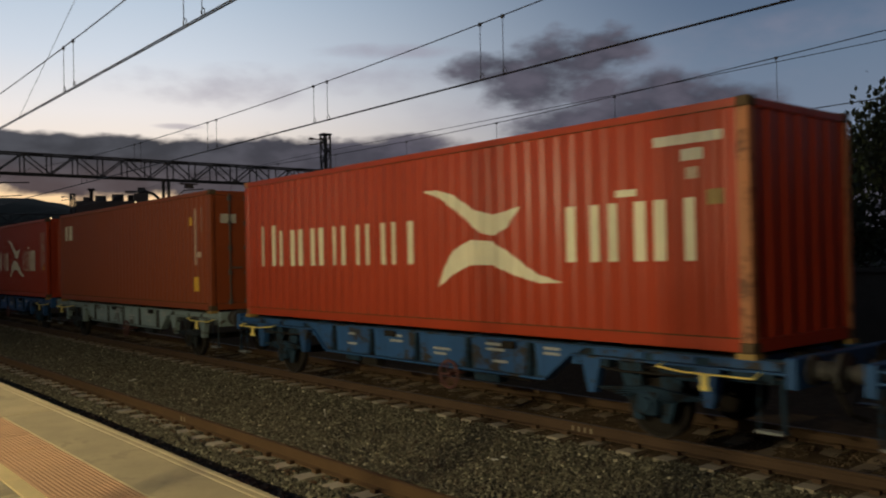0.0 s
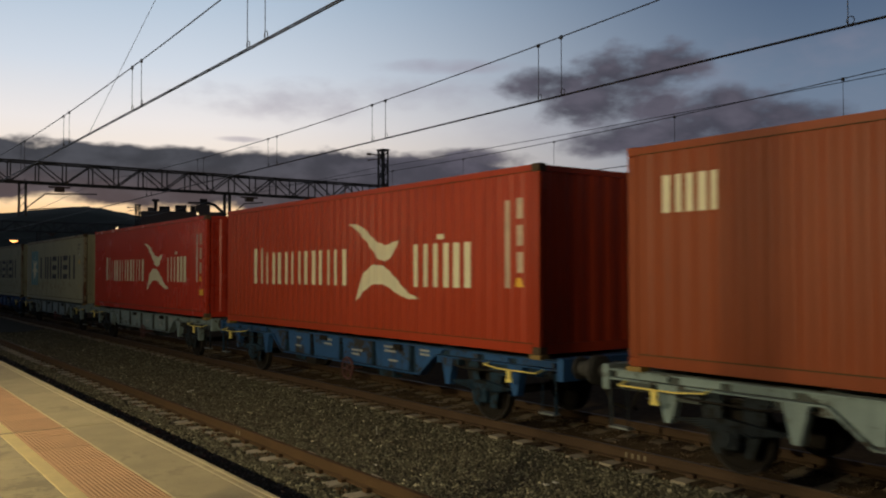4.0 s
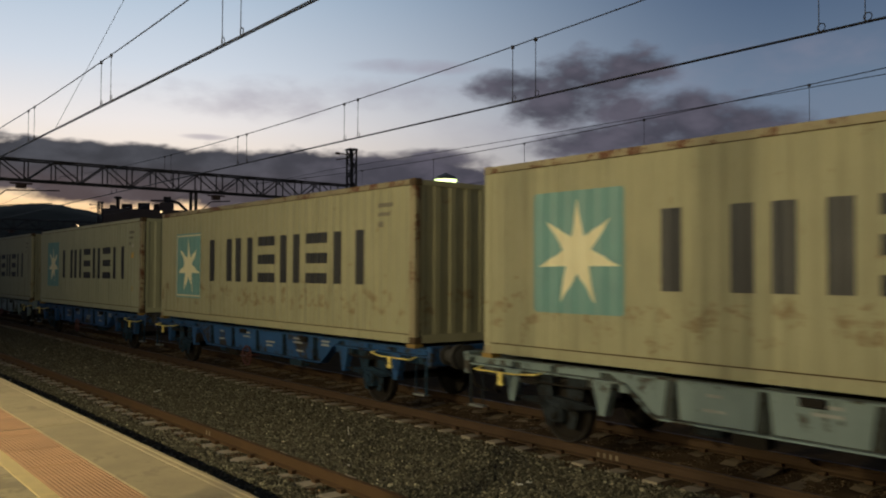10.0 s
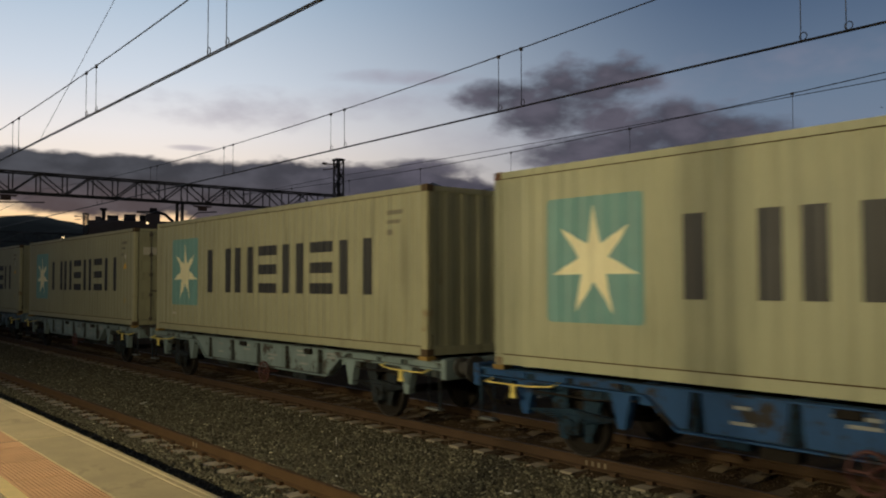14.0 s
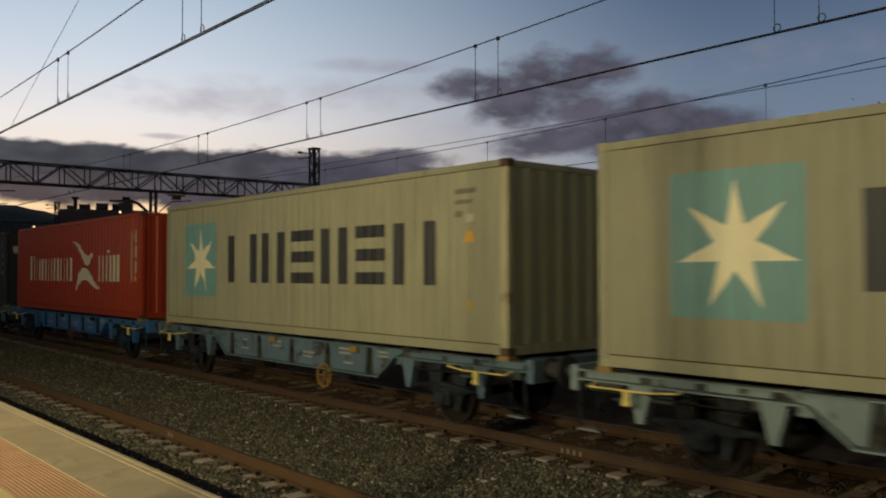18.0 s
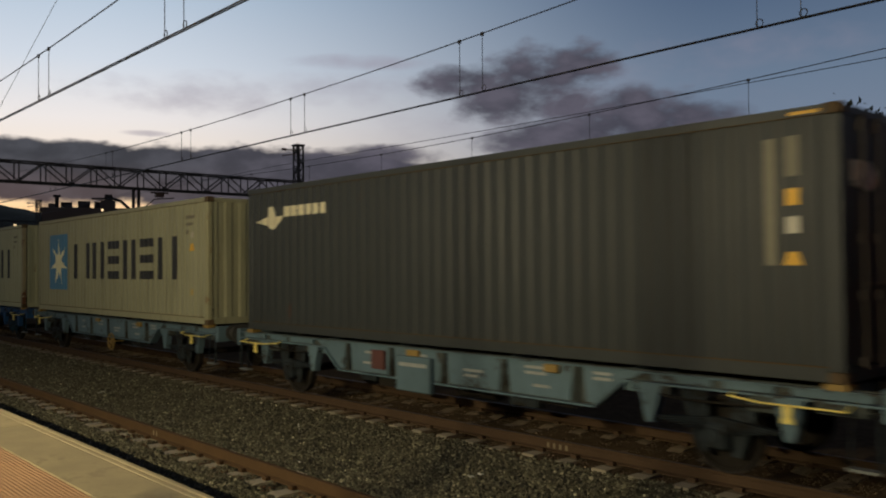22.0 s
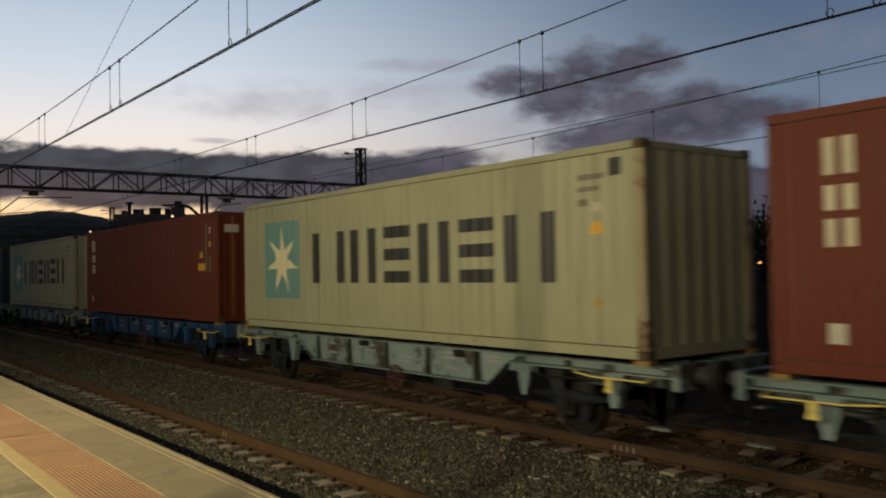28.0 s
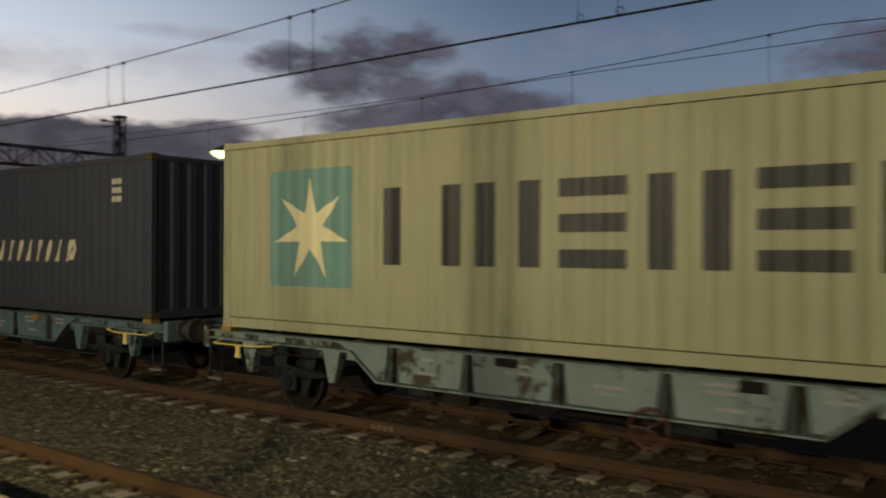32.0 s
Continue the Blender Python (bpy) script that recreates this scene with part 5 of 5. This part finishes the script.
def wagon(paintwork, label, wheel_paint):
    # web: darker tone of the wagon's hue, with the shade behind the panels painted in
    gear, web = (M_RUNNING_BLUE, M_RUNNING_BLUE) if paintwork in (M_WBLUE, M_WBLUE_FRESH) else (M_RUNNING, M_RIB_SHADED)
    ob = thing("flat_wagon", label, "freight wagon", "wagons of the train")
    for s in (-1, 1):
        # deep side girder: a web coloured dark for shade, painted panels proud of it, flanges
        bm = B()
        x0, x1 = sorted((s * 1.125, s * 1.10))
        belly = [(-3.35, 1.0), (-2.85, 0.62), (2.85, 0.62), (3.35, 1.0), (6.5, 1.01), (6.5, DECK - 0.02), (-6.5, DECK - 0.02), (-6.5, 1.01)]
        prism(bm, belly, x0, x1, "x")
        g = part("side_girder", bm, web, ob, "grimy deep side girder with slanted ends, coloured dark for shade")
        x0, x1 = sorted((s * 1.165, s * 1.126))
        for y0, y1 in ((-2.52, -1.31), (-1.19, -0.01), (0.11, 1.30), (1.42, 2.54)):
            bm = B()
            prism(bm, [(y0, DECK - 0.058), (y1, DECK - 0.058), (y1 - 0.06, 0.64), (y0 + 0.06, 0.64)], x0, x1, "x")
            part("girder_panel", bm, paintwork, g)
        for sy in (-1, 1):
            bm = B()
            prism(bm, [(sy * 2.68, DECK - 0.058), (sy * 3.6, DECK - 0.058), (sy * 3.45, 1.02), (sy * 3.32, 1.0), (sy * 2.86, 0.65), (sy * 2.74, 0.65)], x0, x1, "x")
            part("girder_panel", bm, paintwork, g)
            for y0, y1 in ((3.75, 4.55), (4.7, 5.3), (5.5, 6.35)):
                bm = B()
                a, b = sorted((sy * y0, sy * y1))
                bx(bm, min(x0, x1), max(x0, x1), a, b, 1.02, DECK - 0.058)
                part("girder_panel", bm, paintwork, g)
        x0, x1 = sorted((s * 1.205, s * 1.02))
        bm = B()
        bx(bm, x0, x1, -6.5, 6.5, DECK - 0.055, DECK - 0.035)
        part("top_flange", bm, paintwork, g)
        bm = B()
        prism(bm, [(-6.5, 0.985), (-3.36, 0.975), (-2.86, 0.595), (2.86, 0.595), (3.36, 0.975), (6.5, 0.985), (6.5, 1.008), (3.35, 0.999), (2.85, 0.619), (-2.85, 0.619), (-3.35, 0.999), (-6.5, 1.008)], x0, x1, "x")
        part("belly_flange", bm, paintwork, g)
        # ribs take the web's tone, shade included in the colour
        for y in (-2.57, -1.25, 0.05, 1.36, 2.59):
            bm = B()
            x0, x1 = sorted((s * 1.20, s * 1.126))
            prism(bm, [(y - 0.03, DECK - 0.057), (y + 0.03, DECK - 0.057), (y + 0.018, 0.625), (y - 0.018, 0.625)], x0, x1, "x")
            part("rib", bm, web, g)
        for y, zc, w in ((-1.9, 1.03, 0.5), (-1.85, 0.95, 0.38), (-1.95, 0.78, 0.3), (-0.6, 0.88, 0.42), (-0.55, 0.80, 0.30), (0.7, 1.02, 0.5), (0.62, 0.93, 0.34), (2.0, 0.80, 0.3), (2.0, 0.98, 0.2), (-3.0, 1.04, 0.3), (-3.0, 0.97, 0.3)):
            bm = B()
            x0, x1 = sorted((s * 1.166, s * 1.170))
            bx(bm, x0, x1, y - w / 2, y + w / 2, zc - 0.02, zc + 0.02)
            part("stencilled_line", bm, M_STENCIL, g, "unreadable dusty white stencilled line")
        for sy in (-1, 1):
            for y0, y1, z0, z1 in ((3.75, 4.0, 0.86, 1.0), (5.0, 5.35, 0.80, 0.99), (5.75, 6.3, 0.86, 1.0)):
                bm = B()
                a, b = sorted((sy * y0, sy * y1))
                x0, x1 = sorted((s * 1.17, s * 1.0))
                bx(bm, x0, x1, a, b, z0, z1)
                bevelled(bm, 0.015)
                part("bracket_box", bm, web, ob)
            bm = B()
            wire(bm, [(s * 1.15, sy * 3.5, 0.9), (s * 1.18, sy * 4.2, 0.84), (s * 1.18, sy * 5.2, 0.86), (s * 1.12, sy * 6.4, 0.93)], 0.016, 5)
            part("brake_pipe", bm, M_GEAR, ob)
        # spring, brackets and axle guard at each axle
        for sy in (-1, 1):
            yc = sy * AXLE_Y
            for d in (-0.88, 0.88):
                bm = B()
                x0, x1 = sorted((s * 1.19, s * 1.06))
                prism(bm, [(yc + d - 0.17, 0.98), (yc + d + 0.17, 0.98), (yc + d + 0.05, 0.52), (yc + d - 0.05, 0.52)], x0, x1, "x")
                part("spring_bracket", bm, paintwork, ob)
            bm = B()
            for k in range(6):
                w = 0.84 - k * 0.11
                pts = [(yc - w, 0.60 + k * 0.017), (yc, 0.52 + k * 0.017), (yc + w, 0.60 + k * 0.017), (yc + w, 0.615 + k * 0.017), (yc, 0.535 + k * 0.017), (yc - w, 0.615 + k * 0.017)]
                x0, x1 = sorted((s * 1.17, s * 1.06))
                prism(bm, [(p, 1.20 - q) for p, q in pts], x0, x1, "x")
            part("leaf_spring", bm, gear, ob, "greasy leaf spring")
            bm = B()
            x0, x1 = sorted((s * 1.20, s * 0.96))
            bx(bm, x0, x1, yc - 0.15, yc + 0.15, WHEEL_R - 0.14, WHEEL_R + 0.16)
            bevelled(bm, 0.03)
            lathe(bm, [(0.10, s * 1.20), (0.09, s * 1.235)], 10, (0, yc, WHEEL_R), "x")
            part("axle_box", bm, gear, ob)
            bm = B()
            x0, x1 = sorted((s * 1.08, s * 1.06))
            prism(bm, [(yc - 0.52, 0.95), (yc - 0.27, 0.24), (yc - 0.15, 0.24), (yc - 0.15, 0.95)], x0, x1, "x")
            prism(bm, [(yc + 0.52, 0.95), (yc + 0.27, 0.24), (yc + 0.15, 0.24), (yc + 0.15, 0.95)], x0, x1, "x")
            part("axle_guard", bm, gear, ob)
            # yellow rail with its lever, at each corner
            bm = B()
            y0, y1 = sy * 4.85, sy * 6.15
            wire(bm, [(s * 1.30, y0, 0.97), (s * 1.36, y0 + (y1 - y0) * 0.3, 0.94), (s * 1.36, y1, 0.94)], 0.012, 6)
            rod(bm, (s * 1.30, y0, 0.97), (s * 1.15, y0, 1.0), 0.014, 5)
            rod(bm, (s * 1.36, y1, 0.94), (s * 1.15, y1, 1.0), 0.014, 5)
            r = part("grab_rail", bm, M_YELLOW, ob, "yellow painted grab rail")
            bm = B()
            yc2 = sy * 5.55
            x0, x1 = sorted((s * 1.375, s * 1.345))
            prism(bm, [(yc2 - 0.05, 0.93), (yc2 + 0.05, 0.93), (yc2 + 0.04, 0.82), (yc2 + 0.065, 0.79), (yc2 + 0.06, 0.75), (yc2 - 0.06, 0.75), (yc2 - 0.065, 0.79), (yc2 - 0.04, 0.82)], x0, x1, "x")
            part("lever", bm, M_YELLOW, r, "yellow lever")
            # shunter's step
            bm = B()
            ys = sy * 6.42
            rod(bm, (s * 1.2, ys, 0.95), (s * 1.2, ys, 0.36), 0.026, 6)
            rod(bm, (s * 1.2, ys + sy * 0.02 - 0.3 * sy, 0.95), (s * 1.2, ys - 0.3 * sy, 0.36), 0.012, 6)
            st = part("step", bm, gear, ob, "grimy steel step")
            bm = B()
            bx(bm, min(s * 1.25, s * 1.12), max(s * 1.25, s * 1.12), min(ys, ys - 0.32 * sy), max(ys, ys - 0.32 * sy), 0.335, 0.365)
            part("tread_plate", bm, M_STEP, st, "worn pale tread plate")
            # container locks
            bm = B()
            x0, x1 = sorted((s * 1.235, s * 1.05))
            y0, y1 = sorted((sy * 6.12, sy * 5.88))
            bx(bm, x0, x1, y0, y1, DECK - 0.035, DECK + 0.03)
            part("twist_lock", bm, M_OCHRE, ob, "worn yellow container lock")
    # cross members and centre sill
    bm = B()
    bx(bm, -0.22, 0.22, -6.5, 6.5, 0.80, DECK - 0.03)
    part("centre_sill", bm, M_GEAR, ob)
    for y in (-5.9, -3.4, -1.25, 1.35, 3.4, 5.9):
        bm = B()
        bx(bm, -1.12, 1.12, y - 0.08, y + 0.08, 0.86, DECK - 0.03)
        part("cross_member", bm, paintwork, ob)
    for sy in (-1, 1):
        bm = B()
        y0, y1 = sorted((sy * 6.45, sy * 6.58))
        bx(bm, -1.22, 1.22, y0, y1, 0.84, DECK + 0.02)
        bevelled(bm, 0.012)
        part("headstock", bm, paintwork, ob)
        for s in (-1, 1):
            bm = B()
            lathe(bm, [(0.17, sy * 6.58), (0.17, sy * 6.62), (0.11, sy * 6.63), (0.11, sy * 6.78), (0.085, sy * 6.79), (0.085, sy * 6.88), (0.22, sy * 6.9), (0.2, sy * 6.94)], 16, (s * 0.875, 0, 1.03), "y")
            part("buffer", bm, M_GEAR if s > 0 else M_GRIME, ob)
        bm = B()
        wire(bm, [(0, sy * 6.58, 0.98), (0.02, sy * 6.8, 0.94), (0, sy * 6.92, 0.82)], 0.045, 6)
        part("coupling", bm, M_GEAR, ob)
        bm = B()
        wire(bm, [(-0.4, sy * 6.58, 0.82), (-0.38, sy * 6.76, 0.5), (-0.2, sy * 6.86, 0.42)], 0.03, 6)
        part("brake_hose", bm, M_GEAR, ob)
    # brake gear under the belly
    bm = B()
    lathe(bm, [(0.05, -0.45), (0.16, -0.42), (0.16, 0.42), (0.05, 0.45)], 14, (-0.6, -0.2, 0.52), "y")
    part("air_tank", bm, M_GEAR, ob)
    bm = B()
    rod(bm, (-0.95, 1.9, 0.58), (-0.95, -2.4, 0.52), 0.025, 6)
    bx(bm, -1.05, -0.85, 1.4, 1.85, 0.42, 0.62)
    part("brake_rigging", bm, M_GEAR, ob)
    bm = B()
    ring_bar(bm, 0.215, 0.020, (-1.24, -0.35, 0.50), "x", 20, 6)
    for k in range(5):
        a = k * 2 * math.pi / 5
        rod(bm, (-1.24, -0.35, 0.50), (-1.24, -0.35 + 0.21 * math.cos(a), 0.50 + 0.21 * math.sin(a)), 0.014, 5)
    rod(bm, (-1.27, -0.35, 0.50), (-0.9, -0.35, 0.50), 0.025, 6)
    if wheel_paint:
        part("brake_handwheel", bm, wheel_paint, ob, "spoked brake handwheel")
    else:
        bm.free()
    bm = B()
    bx(bm, -1.22, -1.165, 0.62, 0.92, 1.0, DECK - 0.06)
    bevelled(bm, 0.012)
    part("lock_box", bm, M_OCHRE if paintwork is M_WSTEEL else M_GEAR, ob)
    bm = B()
    bx(bm, -1.24, -1.165, -2.3, -2.05, 0.99, DECK - 0.06)
    bevelled(bm, 0.012)
    part("lock_box", bm, M_OCHRE if paintwork is M_WSTEEL else M_GEAR, ob)
    if not wheel_paint:
        bm = B()
        bx(bm, -1.27, -1.171, 0.28, 1.12, 0.44, 1.0)
        bevelled(bm, 0.012)
        e = part("equipment_box", bm, paintwork, ob, "pale blue-grey equipment box")
        bm = B()
        bx(bm, -1.276, -1.268, 0.36, 1.04, 0.84, 0.90)
        part("stencilled_line", bm, M_STENCIL, e, "unreadable dusty white stencilled line")
        bm = B()
        bx(bm, -1.23, -1.171, 1.5, 1.85, 0.72, 1.04)
        bevelled(bm, 0.012)
        part("lock_box", bm, M_HANDRED, ob, "faded red steel box")
    for y0, y1, z0 in ((-1.75, -1.2, 0.42), (2.0, 2.45, 0.46)):
        bm = B()
        bx(bm, -1.02, -0.8, y0, y1, z0, 0.61)
        bevelled(bm, 0.02)
        part("brake_cylinder", bm, gear, ob)
    # wheelsets
    for sy in (-1, 1):
        bm = B()
        rod(bm, (-1.1, 0, 0), (1.1, 0, 0), 0.075, 10)
        for s in (-1, 1):
            c = s * GAUGE
            lathe(bm, [(0.12, c - 0.09), (0.15, c - 0.06), (0.37, c - 0.03), (0.40, c - 0.066), (WHEEL_R, c - 0.064), (WHEEL_R + 0.0, c + 0.06), (0.40, c + 0.066), (0.37, c + 0.02), (0.15, c + 0.05), (0.12, c + 0.09)], 28, axis="x")
        for k in range(2):
            bx(bm, -GAUGE - 0.05, -GAUGE - 0.036, 0.1 + 0.0, 0.32, -0.02 + k * 0.0, 0.02)
        w = part("wheelset", bm, M_GEAR, ob, "greasy steel wheelset", smooth=False)
        w.matrix_basis = pose(0, sy * AXLE_Y, WHEEL_R)
        for s in (-1, 1):
            bm = B()
            ring_bar(bm, WHEEL_R - 0.012, 0.012, (s * (GAUGE + 0.062), 0, 0), "x", 28, 4)
            part("tread", bm, M_TREAD, w, "bright worn wheel rim")
    return ob


BLUE_LABEL = "blue two-axle container flat wagon with yellow grab rails"
GREY_LABEL = "dirty pale grey two-axle container flat wagon"
STEEL_LABEL = "dirty blue-grey two-axle container flat wagon"
CODE = "BBGBGGBBGGSLTSBGGBGS"     # B blue, L brighter blue, G grey, S blue-grey, T blue-grey with a box, in passing order
protos = {"B": wagon(M_WBLUE, BLUE_LABEL, M_HANDRED), "L": wagon(M_WBLUE_FRESH, "bright blue two-axle container flat wagon with yellow grab rails", M_HANDRED), "G": wagon(M_WGREY, GREY_LABEL, M_HANDRED), "S": wagon(M_WSTEEL, STEEL_LABEL, M_OCHRE), "T": wagon(M_WSTEEL, "dirty blue-grey container flat wagon with an equipment box", None)}
wagons = []
WHEEL_SHIFT = {1: -0.5, 5: -0.55, 6: 0.8, 7: 0.9, 10: -0.9, 14: 1.0, 18: -0.75}
for n, c in enumerate(CODE):
    if CODE.index(c) == n:
        wagons.append(protos[c])
    else:
        wagons.append(copy_thing(protos[c], pose(X_TRAIN, 0, 0)))
containers = make_containers()
# the handwheel sits elsewhere along the girder on some wagons
for n, shift in WHEEL_SHIFT.items():
    for ch in wagons[n].children:
        if ch.name.startswith("brake_handwheel"):
            ch.location.y += shift

# ---- motion of the train ----
SPACING = 13.9212
OFFSET = [0.0, -0.06, 0.02, 0.02, -0.09, -0.02, 0.07, 0.08, 0.01, 0.09, 0.01, -0.06, -0.07, 0.02, 0.10, -0.05, -0.04, -0.11, -0.07, 0.14]
SWAY = {8.0: 0.14, 10.0: -0.05, 12.0: -0.08, 16.0: 0.2, 18.0: 0.2, 20.0: 0.13}     # small slack in the speed
CURVE = (-95.1774, -121.9650, -16.3027, -1.2658, 1.1759, 1.7574)


def train_y(k, t):
    """Place along the track of the middle of vehicle k at t seconds; vehicle 0 passes first."""
    u = t / 16.0 - 1.0
    return sum(c * u ** i for i, c in enumerate(CURVE)) + (k - 1) * SPACING + OFFSET[k] + SWAY.get(t, 0.0)


def motions():
    times = [i * 1.0 for i in range(33)]
    for k, (w, c) in enumerate(zip(wagons, containers)):
        walk(w, [(t, pose(X_TRAIN, train_y(k, t), 0)) for t in times])
        walk(c, [(t, pose(X_TRAIN, train_y(k, t), DECK + 0.03)) for t in times])
        for ch in [o for o in w.children if o.name.startswith("wheelset")]:
            base = ch.matrix_basis.translation.copy()
            rows, angle, last = [], 0.0, None
            for i in range(481):
                t = i / 15.0
                y = train_y(k, t)
                near = -16 < y < 62
                if near and last is not None:
                    angle += math.degrees((last - y) / WHEEL_R)
                if near or i in (0, 480):
                    rows.append((t, Matrix.Translation(base) @ pose(0, 0, 0, angle % 360.0)))
                last = y
            walk(ch, rows)


motions()
